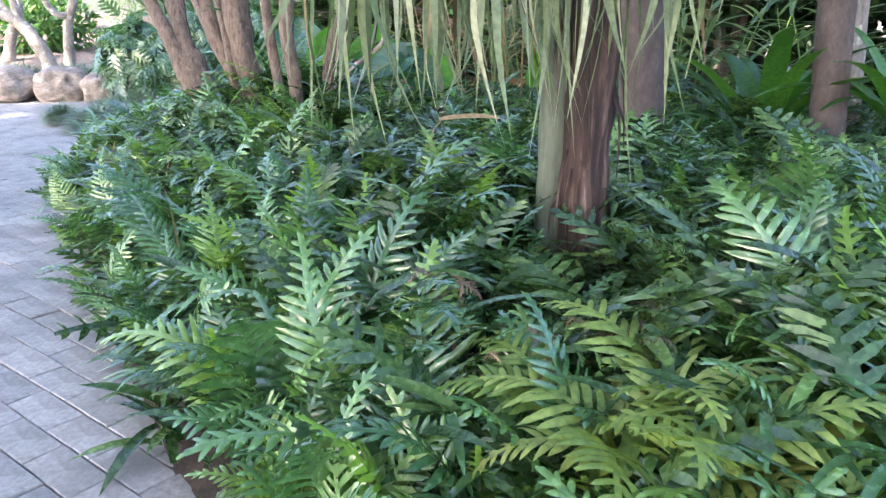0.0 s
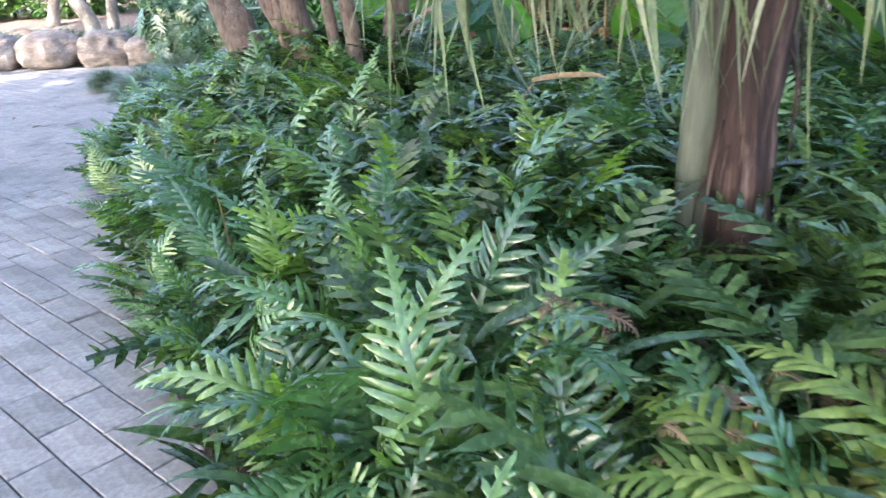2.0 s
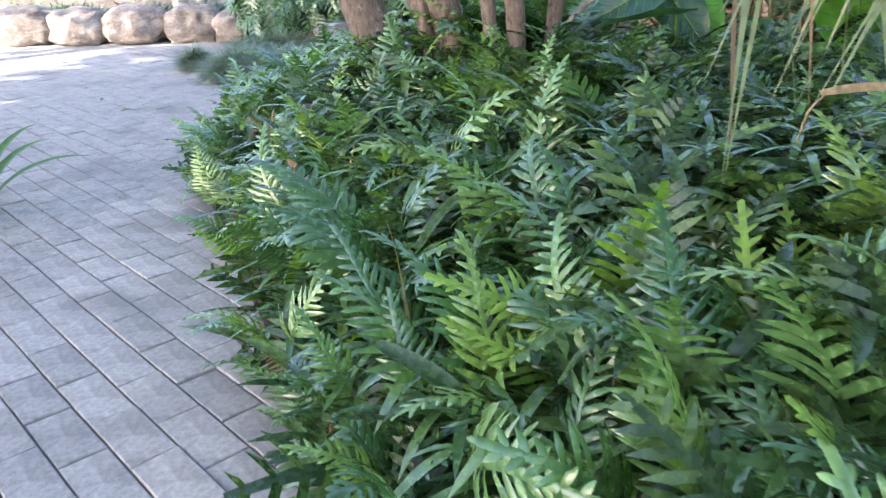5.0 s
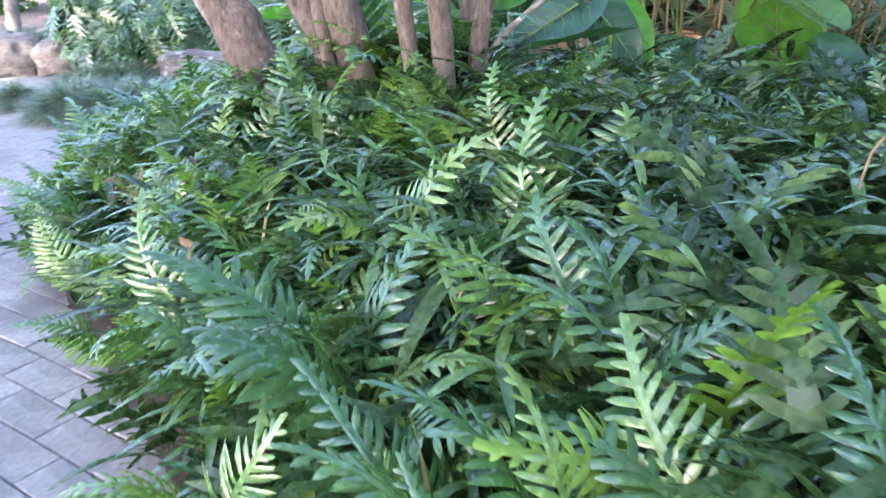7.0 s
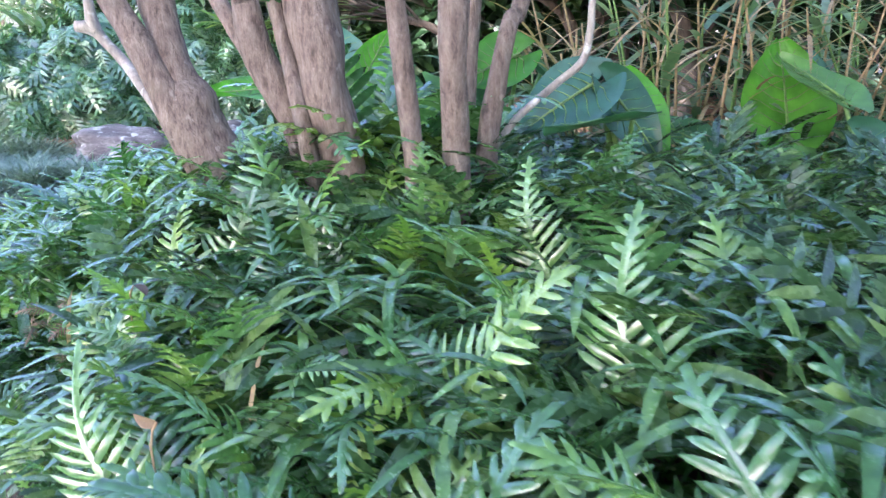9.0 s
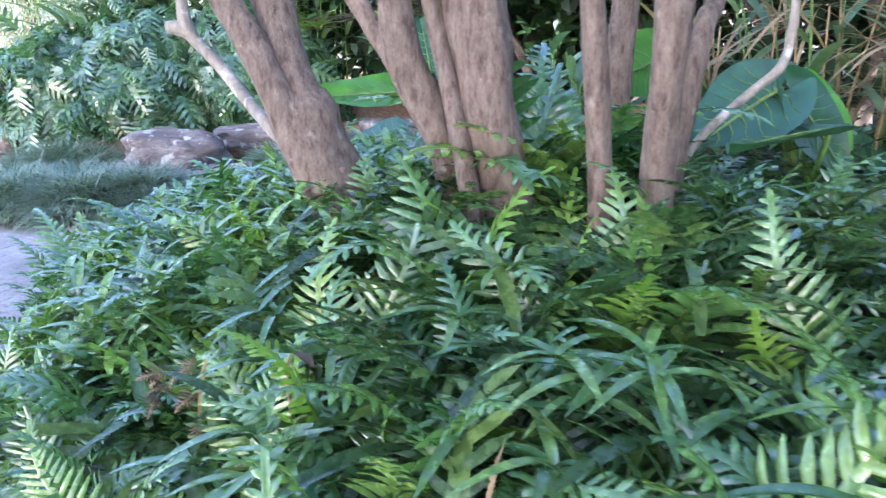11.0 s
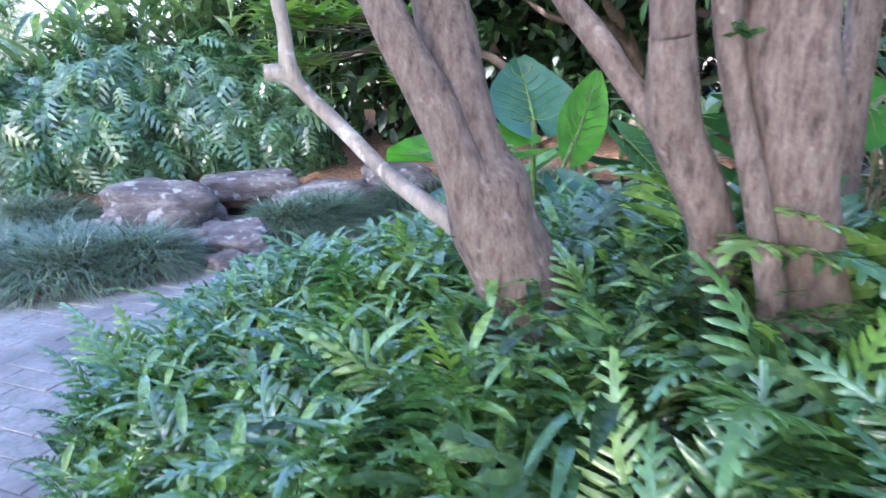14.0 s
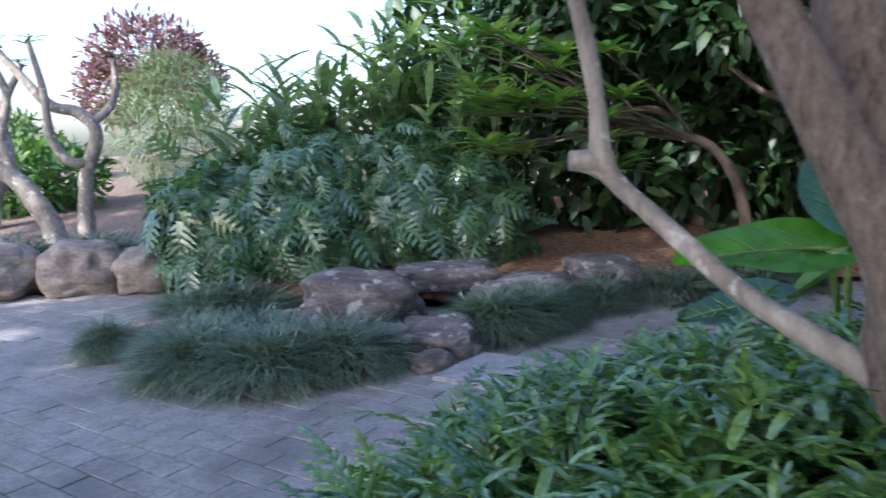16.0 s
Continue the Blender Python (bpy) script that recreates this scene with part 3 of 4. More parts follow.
elephant_ear((-0.15, 6.1, 0.3), [(-0.15, -0.05, 0.85, 0.4, 0.34, 190, 25, -35, AROID_BLUE), (-0.1, -0.06, 0.82, 0.38, 0.3, -12, 50, 50), (0.05, 0.06, 0.8, 0.36, 0.28, -30, 58, 30, AROID_LIME), (-0.07, -0.25, 0.72, 0.38, 0.3, 180, 2, 6), (0.5, 0.05, 0.44, 0.34, 0.26, 195, 22, -60)])
elephant_ear((0.85, 6.55, 0.3), [(0.07, -0.05, 0.52, 0.5, 0.48, 80, -70, 0, AROID_LIME), (0.3, 0.2, 0.53, 0.44, 0.36, 50, -60, 0, AROID_BLUE), (-0.25, 0.1, 0.4, 0.4, 0.34, 150, -30, -20), (0.4, -0.2, 0.4, 0.36, 0.3, -30, 30, 30)])
elephant_ear((1.0, 5.95, 0.3), [(-0.15, -0.1, 0.55, 0.44, 0.34, -20, 42, 45), (0.3, 0.0, 0.6, 0.5, 0.42, 20, 30, 30, AROID_BLUE), (-0.3, 0.05, 0.42, 0.4, 0.34, 200, 20, -40), (0.0, 0.25, 0.7, 0.44, 0.36, 110, -30, 0)])
elephant_ear((-0.55, 6.7, 0.3), [(0.05, -0.15, 0.95, 0.34, 0.3, 180, 20, -50, AROID_LIME), (0.2, 0.0, 0.85, 0.38, 0.3, 20, 35, 30), (0.0, 0.2, 0.85, 0.42, 0.32, 80, 30, 0)])
elephant_ear((-1.35, 7.6, 0.25), [(-0.02, -0.04, 0.9, 0.31, 0.44, 100, -66, 0, AROID_BLUE), (-0.16, -0.15, 0.8, 0.56, 0.36, 186, -4, -20, AROID_LIME), (0.14, -0.12, 0.8, 0.4, 0.24, 35, -52, 60, AROID_LIME), (0.25, 0.05, 0.7, 0.4, 0.34, 10, 15, 0), (-0.22, 0.15, 0.55, 0.36, 0.3, 150, 12, -20), (0.05, -0.25, 0.62, 0.4, 0.3, -70, 30, 0, AROID_BLUE)])
elephant_ear((-0.75, 7.9, 0.25), [(0.0, 0.0, 0.75, 0.42, 0.34, -60, 35, 0), (0.25, 0.1, 0.65, 0.4, 0.3, 20, 30, 0), (-0.25, 0.1, 0.7, 0.4, 0.3, 160, 30, 0)])


# ---- ferns ----
def frond_mesh(name, length, pairs, reach, half, bend, seed, material, bare=0.22, start=1.38):
    """A pinnate frond that rises from the origin and arches over along +x."""
    rr = np.random.RandomState(seed)
    n = pairs + 5
    x, z, e = 0.0, 0.0, start
    c, tang = [], []
    for i in range(n + 1):
        c.append(np.array((x, 0.03 * length * math.sin(i * 0.35 + seed), z)))
        tang.append(e)
        x, z = x + math.cos(e) * length / n, z + math.sin(e) * length / n
        e -= 0.9 * bend / n * (0.3 + 1.4 * i / n)
    v, f = [], []
    for i in range(n + 1):
        w = 0.0035 if i / n < bare else (0.009 + 0.02 * half * (1 - i / n))
        v += [c[i] + (0, -w, 0), c[i] + (0, 0, 0.003), c[i] + (0, w, 0)]
    f += grid_faces(n + 1, 3)
    i0 = bare * n
    for k in range(pairs + 1):
        u = i0 + (n - i0) * (k + 0.3) / (pairs + 0.6)
        i = min(int(u), n - 1)
        q = c[i] + (c[i + 1] - c[i]) * (u - i)
        e = tang[i]
        fw, up = np.array((math.cos(e), 0, math.sin(e))), np.array((-math.sin(e), 0, math.cos(e)))
        s = k / pairs
        ln = reach * (0.62 + 0.38 * math.sin(math.pi * min(1, s * 1.15 + 0.15))) * (1 - 0.72 * s ** 2.2) * (0.88 + 0.24 * rr.rand())
        hw = half * (1 - 0.5 * s)
        for side in ((-1, 1) if k < pairs else (0,)):
            d = fw * (0.52 + 0.4 * s + 0.06 * rr.normal()) + np.array((0, side, 0)) if side else fw
            d = d / np.linalg.norm(d)
            a = np.cross(up, d)
            lift, curl = 0.3 + 0.08 * rr.normal(), 0.4 + 0.2 * rr.rand()
            b = len(v)
            wave = 0.1 * rr.normal()
            cup = 0.3 + 0.25 * rr.rand()
            for t, wt in ((0.0, 0.8), (0.25, 0.95), (0.58, 0.95), (0.84, 0.62), (1.0, 0.05)):
                p = q + d * ln * t + up * ln * (lift * t - curl * t * t)
                tw = up * hw * (wave + 0.2 * math.sin(t * 7 + k))
                ed = up * hw * wt * cup
                v += [p - a * hw * wt + tw - ed, p, p + a * hw * wt - tw - ed]
            f += grid_faces(5, 3, b)
    me = raw(name, v, f, material)
    return me


FRONDS = [frond_mesh("frond", 0.7, 14, 0.155, 0.0145, 1.75, 1, FERN), frond_mesh("frond", 0.62, 13, 0.14, 0.014, 2.1, 2, FERN),
          frond_mesh("frond", 0.76, 16, 0.15, 0.0135, 1.5, 3, FERN), frond_mesh("frond", 0.55, 11, 0.155, 0.0155, 1.9, 4, FERN, 0.28),
          frond_mesh("frond", 0.58, 9, 0.175, 0.018, 1.7, 5, FERN, 0.35), frond_mesh("frond", 0.66, 15, 0.13, 0.0125, 2.4, 6, FERN),
          frond_mesh("frond", 0.6, 12, 0.15, 0.015, 1.2, 12, FERN, 0.2), frond_mesh("frond", 0.5, 10, 0.13, 0.014, 2.7, 13, FERN)]
LIMES = [frond_mesh("young_frond", 0.6, 12, 0.113, 0.0135, 0.9, 7, FERN_LIME, 0.25, 1.45), frond_mesh("young_frond", 0.68, 14, 0.124, 0.013, 1.3, 8, FERN_LIME, 0.25, 1.35)]
YELLOWS = [frond_mesh("yellowed_frond", 0.66, 12, 0.165, 0.0155, 1.9, 14, FERN_YELLOW, 0.2, 1.2), frond_mesh("yellowed_frond", 0.58, 11, 0.15, 0.015, 2.3, 15, FERN_YELLOW, 0.2, 1.1)]
DEADS = [frond_mesh("dead_frond", 0.5, 9, 0.102, 0.0095, 2.9, 9, DEAD, 0.3, 1.0)]


def fern_plant(seed, at, n, size, lab):
    rr = np.random.RandomState(seed)
    t = thing("fern_plant", lab, "fern", at, "ferns of the bed")
    for k in range(n):
        c = rr.rand()
        me = LIMES[rr.randint(2)] if c < 0.1 else DEADS[0] if c < 0.115 else FRONDS[rr.randint(len(FRONDS))]
        ob = part_mesh(me.name.split(".")[0], me, None, t)
        a = 360 * k / n + rr.normal() * 22
        s = size * (0.62 + 0.48 * rr.rand()) * (0.9 if c < 0.1 else 1)
        ob.matrix_basis = pose(0.05 * rr.normal(), 0.05 * rr.normal(), 0, 20 * rr.normal(), -24 + 36 * rr.rand(), a) @ Matrix.Scale(s, 4)
    return t


LAB = "glossy dark green fern with arching lobed fronds in the bed"
r = np.random.RandomState(21)
spots = []
tries = 0
TRUNKS = [(0.52, 2.98, 0.3), (0.45, 2.6, 0.24), (-1.85, 6.15, 0.25), (-1.45, 5.45, 0.2), (-1.1, 5.55, 0.15), (1.17, 4.62, 0.2)]
while len(spots) < 286 and tries < 9000:
    tries += 1
    x, y = -3.3 + 5.8 * r.rand(), 0.9 + 7.6 * r.rand()
    d = bed_depth(x, y)
    if d < 0.09 or x > 1.9 + 0.1 * y or (y > 5.9 and x > -0.9) or any(math.hypot(x - a, y - b) < c for a, b, c in TRUNKS):
        continue
    if math.hypot(x - 0.0, y - 0.1) < 1.0 or any((x - a) ** 2 + (y - b) ** 2 < 0.2 ** 2 for a, b, _ in spots):
        continue
    spots.append((x, y, d))
for x, y in ((-1.5, 5.12), (-1.3, 5.2), (-1.68, 5.1), (-2.05, 5.98), (-1.85, 5.86), (-1.15, 5.28), (-0.95, 5.32), (-2.2, 6.1), (-1.72, 6.6)):
    spots.append((x, y, 0.9))
for k, (x, y, d) in enumerate(spots):
    size = (0.85 if d < 0.3 else 1.12) + 0.12 * r.normal() * 0.5
    if y > 3.9:
        size *= 0.86
    if x < -2.5:
        size *= 1.12
    if math.hypot(x - 0.5, y - 2.55) < 0.62:
        size *= 0.66
    fern_plant(100 + k, (x, y, soil_height(x, y) - 0.01), 11 if d > 0.3 else 10, size, LAB if r.rand() > 0.2 else "fern with fresh lime green and dark green fronds in the bed")

for k, (x, y, s) in enumerate(((-1.22, 5.86, 1.55), (-1.03, 6.0, 1.5), (-1.32, 6.1, 1.6), (-0.75, 6.0, 1.1), (-0.6, 5.6, 1.05), (-2.08, 6.0, 0.95), (-1.9, 5.92, 1.0), (-2.28, 6.08, 0.85), (-1.6, 5.48, 1.25), (-1.74, 5.98, 1.0), (-1.35, 5.5, 1.05))):
    t = fern_plant(700 + k, (x, y, soil_height(x, y) + 0.02), 8, s, "tall fern with upright lobed fronds growing between tree stems")
    for ob in t.children:
        a = ob.matrix_basis.to_euler().z
        ob.matrix_basis = pose(0, 0, 0, 8 * r.normal(), -12 + 16 * r.rand(), math.degrees(a)) @ Matrix.Scale(s * (0.8 + 0.25 * r.rand()), 4)

# low growth between the fern plants, coloured dark to deepen the shaded gaps
place, way, up_, size_ = [], [], [], []
for k in range(7500):
    x, y = -3.3 + 6.6 * r.rand(), 0.8 + 7.8 * r.rand()
    d = bed_depth(x, y)
    if d < 0.03 or math.hypot(x, y - 0.1) < 0.9 or (k > 3400 and (x > 1.2 or y > 8.0)):
        continue
    a = r.rand() * 6.28
    lift = min(1.0, d / 0.5)
    place.append((x, y, soil_height(x, y) + 0.02 + (0.1 + 0.34 * lift * (1.0 if y < 6.4 else 0.7)) * r.rand()))
    way.append((math.cos(a), math.sin(a), 0.2 + 1.3 * r.rand()))
    up_.append((-0.3 * math.cos(a) + 0.3 * r.normal(), -0.3 * math.sin(a) + 0.3 * r.normal(), 1.0))
    size_.append(0.2 + 0.16 * r.rand())
half = len(place) // 2
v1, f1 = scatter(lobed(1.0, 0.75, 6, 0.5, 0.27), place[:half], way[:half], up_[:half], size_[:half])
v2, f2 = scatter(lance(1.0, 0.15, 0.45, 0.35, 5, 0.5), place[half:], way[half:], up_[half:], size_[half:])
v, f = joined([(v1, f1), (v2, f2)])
tagged(new("fern_undergrowth", raw("fern_undergrowth", v, f, FERN_UNDER)), "low dense fern undergrowth covering the soil, its green darkened as gap shade", "undergrowth", kind="stuff")

# broad drooping strap leaves through the canopy, and short upright ones at the far end of the bed
pl, wy, up, sz = [], [], [], []
while len(pl) < 2600:
    x, y = -2.4 + 3.6 * r.rand(), 1.3 + 4.4 * r.rand()
    d = bed_depth(x, y)
    if d < 0.1 or noise.noise(Vector((x * 1.1, y * 1.1, 8))) < -0.05 or math.hypot(x - 0.5, y - 2.9) < 0.3:
        continue
    a0, z0 = 6.28 * r.rand(), soil_height(x, y) + (0.12 + 0.36 * min(1, d / 0.5)) * (0.5 + 0.5 * r.rand())
    for i in range(5):
        a = a0 + i * 1.256 + 0.3 * r.normal()
        pl.append((x, y, z0)), wy.append((math.cos(a), math.sin(a), 0.45 + 0.4 * r.rand())), up.append((-0.3 * math.cos(a), -0.3 * math.sin(a), 1)), sz.append(0.12 + 0.1 * r.rand())
v1, f1 = scatter(lance(1.0, 0.15, 0.75, 0.3, 6, 0.45), pl, wy, up, sz)
pl, wy, up, sz = [], [], [], []
while len(pl) < 6500:
    x, y = -3.4 + 2.4 * r.rand(), 5.7 + 2.9 * r.rand()
    d = bed_depth(x, y)
    if d < 0.04 or math.hypot(x + 1.9, y - 6.2) < 0.2:
        continue
    a0, z0 = 6.28 * r.rand(), soil_height(x, y) + (0.12 + 0.34 * min(1, d / 0.4)) * (0.3 + 0.7 * r.rand())
    for i in range(6):
        a = a0 + i * 2.4 + 0.3 * r.normal()
        pl.append((x + 0.03 * r.normal(), y + 0.03 * r.normal(), z0 + 0.015 * i)), wy.append((math.cos(a), math.sin(a), 0.5 + 0.9 * r.rand())), up.append((-0.5 * math.cos(a), -0.5 * math.sin(a), 1)), sz.append(0.09 + 0.08 * r.rand())
v2, f2 = scatter(lance(1.0, 0.22, 0.4, 0.3, 4, 0.5), pl, wy, up, sz)
tagged(new("fern_undergrowth", raw("fern_undergrowth", v1, f1, FERN_STRAP)), "glossy drooping strap leaves among the fern fronds", "undergrowth", kind="stuff")
tagged(new("fern_undergrowth", raw("fern_undergrowth", v2, f2, FERN_BRIGHT)), "dense short bright green leaves at the end of the bed", "undergrowth", kind="stuff")

# ---- dry clumps, stalks and sunlit-toned fronds in the bed ----
r = np.random.RandomState(77)
for x, y, z, s in ((-2.75, 6.85, 0.5, 0.42), (0.0, 2.3, 0.66, 0.4), (0.24, 1.97, 0.62, 0.38), (0.5, 1.98, 0.66, 0.4), (-2.35, 5.45, 0.5, 0.36), (-0.55, 3.1, 0.55, 0.34)):
    t = thing("dry_fern_clump", "withered brown fern clump tangled among green fronds", "fern", (x, y, z))
    for k in range(11):
        ob = part_mesh("dead_frond", DEADS[0], None, t)
        ob.matrix_basis = pose(0.06 * r.normal(), 0.06 * r.normal(), 0.03 * r.normal(), 40 * r.normal(), -20 + 60 * r.rand(), 360 * r.rand()) @ Matrix.Scale(s * (0.4 + 0.5 * r.rand()), 4)
    tube_part("stalk", DRY, t, [(0, 0, -0.5), (0.02, 0.01, -0.2), (0.05, 0.0, 0.05)], [0.006, 0.005, 0.003], n=6, sides=5, rough=0)
# Ferns coloured as sunlit, set at the near end of the bed.
for x, y, z in ((0.36, 1.78, 0.44), (0.6, 1.8, 0.46), (0.5, 1.6, 0.42), (0.75, 1.7, 0.4)):
    t = thing("fern_plant", "fern with pale yellow-green fronds, coloured as sunlit, in the bed", "fern", (x, y, z), "ferns of the bed")
    for k in range(6):
        ob = part_mesh("yellowed_frond", YELLOWS[k % 2], None, t)
        ob.matrix_basis = pose(0, 0, 0, 12 * r.normal(), -8 + 30 * r.rand(), k * 60 + 20 * r.normal()) @ Matrix.Scale(0.75 + 0.25 * r.rand(), 4)
for x, y, z, dx, dy in ((-2.36, 5.36, 0.5, 0.05, -0.04), (-1.75, 4.6, 0.55, 0.06, 0.05), (-1.2, 3.35, 0.6, -0.05, 0.06)):
    t = thing("dry_stalk", "pale dry curved leaf stalk standing among ferns", "stalk", (x, y, z))
    v, f = ribbon([(0, 0, -0.35), (dx * 0.4, dy * 0.4, -0.1), (dx, dy, 0.08), (dx * 1.6, dy * 1.6, 0.16)], 0.013, seed=int(x * -100))
    part_mesh("blade", raw("blade", v, f, DRY), None, t)
om = raw("dead_leaf", *lance(1.0, 0.42, 0.2, 0.5, 5), DEAD)
for x, y, z in ((-2.06, 5.14, 0.71), (-1.1, 3.9, 0.66), (-2.03, 7.04, 0.69), (-1.9, 4.5, 0.6)):
    t = thing("dead_leaf", "curled orange brown dead leaf caught on the ferns", "leaf", (x, y, z))
    ob = part_mesh("blade", om, None, t)
    ob.matrix_basis = pose(0, 0, 0, 30 * r.normal(), 20 * r.normal(), 360 * r.rand()) @ Matrix.Scale(0.085, 4)
    tube_part("stalk", DRY, t, [(0, 0, 0), (-0.02, 0, -0.06), (-0.02, 0.01, -0.3)], [0.003, 0.003, 0.002], n=4, sides=4, rough=0)
for x, y, z in ((0.13, 4.0, 0.97),):
    t = thing("dead_leaf", "long yellow-brown withered leaf lying over the ferns", "leaf", (x, y, z))
    ob = part_mesh("blade", raw("blade", *lance(0.34, 0.05, 0.12, 0.6, 7, 0.4), DRY), None, t)
    ob.matrix_basis = pose(-0.16, 0, 0, 20, -6, 8)
    tube_part("stalk", DRY, t, [(-0.15, 0, 0), (-0.2, 0, -0.08), (-0.22, 0.01, -0.35)], [0.004, 0.004, 0.003], n=5, sides=5, rough=0)
t = thing("fern_plant", "single young lime green frond leaning over darker ferns", "fern", (-1.98, 5.1, 0.42), "ferns of the bed")
for k in range(2):
    part_mesh("young_frond", LIMES[k], None, t).matrix_basis = pose(0.03 * k, 0.05 * k, 0, 0, 6 + 10 * k, 178 - 30 * k) @ Matrix.Scale(0.72, 4)
side = nest_fern((-4.18, 5.25, 0.0), 12, 0.7, 6)
tagged(side, "low plant with long narrow green leaves beside the paving", "plant")

# ---- stones ----
def stone_mesh(name, sx, sy, sz, seed, material, flat=0.0, layers=0.0):
    bm = bmesh.new()
    bmesh.ops.create_icosphere(bm, subdivisions=4, radius=1)
    for q in bm.verts:
        p = q.co.copy()
        p = Vector([math.copysign(abs(c) ** (0.42 if flat else 0.7), c) for c in p])
        w = 1 + 0.2 * noise.noise(p * 1.3 + Vector((seed, 0, 0))) + 0.1 * noise.noise(p * 3.1 + Vector((0, seed, 0))) - 0.13 * abs(noise.noise(p * 2.1 + Vector((seed, 0, seed)))) + 0.045 * noise.noise(p * 9)
        if layers:
            w += layers * math.sin(p.z * 17 + 3.0 * noise.noise(p * 2 + Vector((seed, seed, 0))))
        q.co = Vector((p.x * sx, p.y * sy, p.z * sz)) * w
    me = bpy.data.meshes.new(name)
    bm.to_mesh(me)
    bm.free()
    me.materials.append(material)
    me.polygons.foreach_set("use_smooth", [True] * len(me.polygons))
    return me


def stone(name, at, size, seed, material, label, category, rot=0.0, group="", flat=0.0, layers=0.0, tilt=0.0):
    ob = new(name, stone_mesh(name, *size, seed, material, flat, layers))
    ob.matrix_basis = pose(*at, tilt, 0, rot)
    return tagged(ob, label, category, group)


for k, (x, y, sx, sz) in enumerate([(-10.4, 13.7, 0.5, 0.34), (-9.35, 13.2, 0.52, 0.33), (-8.36, 13.15, 0.45, 0.31), (-7.42, 13.18, 0.5, 0.33), (-6.48, 13.22, 0.44, 0.31), (-5.76, 13.18, 0.34, 0.26)]):
    stone("boulder", (x, y, sz * 0.78), (sx, 0.42, sz), 3.1 * k + 1, SANDSTONE, "rounded warm brown sandstone boulder edging the paving", "boulder", 12 * math.sin(k * 2), "boulders along the paving")
stone("boulder", (-3.38, 11.02, 0.16), (0.5, 0.36, 0.29), 40, DARKSTONE, "long dark grooved stone lying like a log", "boulder", -8, layers=0.009)
stone("stone_slab", (-2.66, 11.5, 0.27), (0.43, 0.27, 0.115), 41, DARKSTONE, "flat layered grey stone slab resting on boulders", "stone", 3, flat=1, layers=0.009)
stone("boulder", (-1.98, 11.25, 0.08), (0.52, 0.36, 0.22), 42, DARKSTONE, "low sloping dark boulder under a slab", "boulder", 12, layers=0.009, tilt=-8)
stone("stone_slab", (-1.28, 11.5, 0.17), (0.3, 0.3, 0.19), 43, DARKSTONE, "broad weathered stone at the edge of leaf litter", "stone", 10, flat=1, layers=0.009)
stone("rock", (-2.8, 10.08, 0.11), (0.27, 0.19, 0.1), 44, DARKSTONE, "dark angular rock tilted between grass mounds", "rock", -24, flat=1, tilt=14)
stone("rock", (-3.13, 10.12, 0.08), (0.13, 0.15, 0.13), 45, SANDSTONE, "small brown rock between grass mounds", "rock", 20, flat=1)
stone("rock", (-2.86, 9.72, 0.04), (0.13, 0.1, 0.07), 46, DARKSTONE, "small dark rock beside the paving", "rock", 35, flat=1)
stone("rock", (-2.62, 9.86, 0.04), (0.12, 0.07, 0.06), 49, DARKSTONE, "small dark rock wedged beside the slab", "rock", 50, flat=1)
stone("rock", (-3.95, 10.95, 0.07), (0.16, 0.12, 0.09), 47, SANDSTONE, "small pale flat rock behind the grass", "rock", 10, flat=1)
stone("rock", (-5.1, 11.3, 0.04), (0.2, 0.13, 0.06), 48, SANDSTONE, "pale flat rock behind the grass tuft", "rock", 10, flat=1)
bm = bmesh.new()
bmesh.ops.create_cube(bm, size=1)
bmesh.ops.scale(bm, vec=(0.62, 0.6, 0.05), verts=bm.verts)
bmesh.ops.bevel(bm, geom=bm.edges[:], offset=0.012, segments=2, affect="EDGES")
me = bpy.data.meshes.new("stone_slab")
bm.to_mesh(me)
bm.free()
me.materials.append(SLAB)
ob = tagged(new("stone_slab", me), "smooth pale grey slab laid at the paving edge", "stone")
ob.matrix_basis = pose(-2.44, 9.52, 0.004, 0, 0, -37)

# leaf litter bank and raised bed behind the boulders
def bank(name, x0, x1, y0, y1, height, material, label, cat):
    n, m = 40, 20
    v = []
    for i in range(n + 1):
        for j in range(m + 1):
            x, y = x0 + (x1 - x0) * i / n, y0 + (y1 - y0) * j / m
            v.append((x, y, height(x, y) + 0.05 * noise.noise(Vector((x * 1.3, y * 1.3, 1)))))
    return tagged(new(name, raw(name, v, grid_faces(n + 1, m + 1), material)), label, cat, kind="structure")


bank("ground_terrace", -30, -5.0, 13.2, 30, lambda x, y: min(0.32 + 0.055 * (y - 13.2), 1.2), MULCH, "raised mulched terrace behind the boulders", "ground")
bank("ground_litter", -4.5, 6.0, 11.55, 20, lambda x, y: 0.04 + min(0.2, 0.25 * (y - 11.5)), LITTER, "russet leaf litter on the shaded ground", "ground")


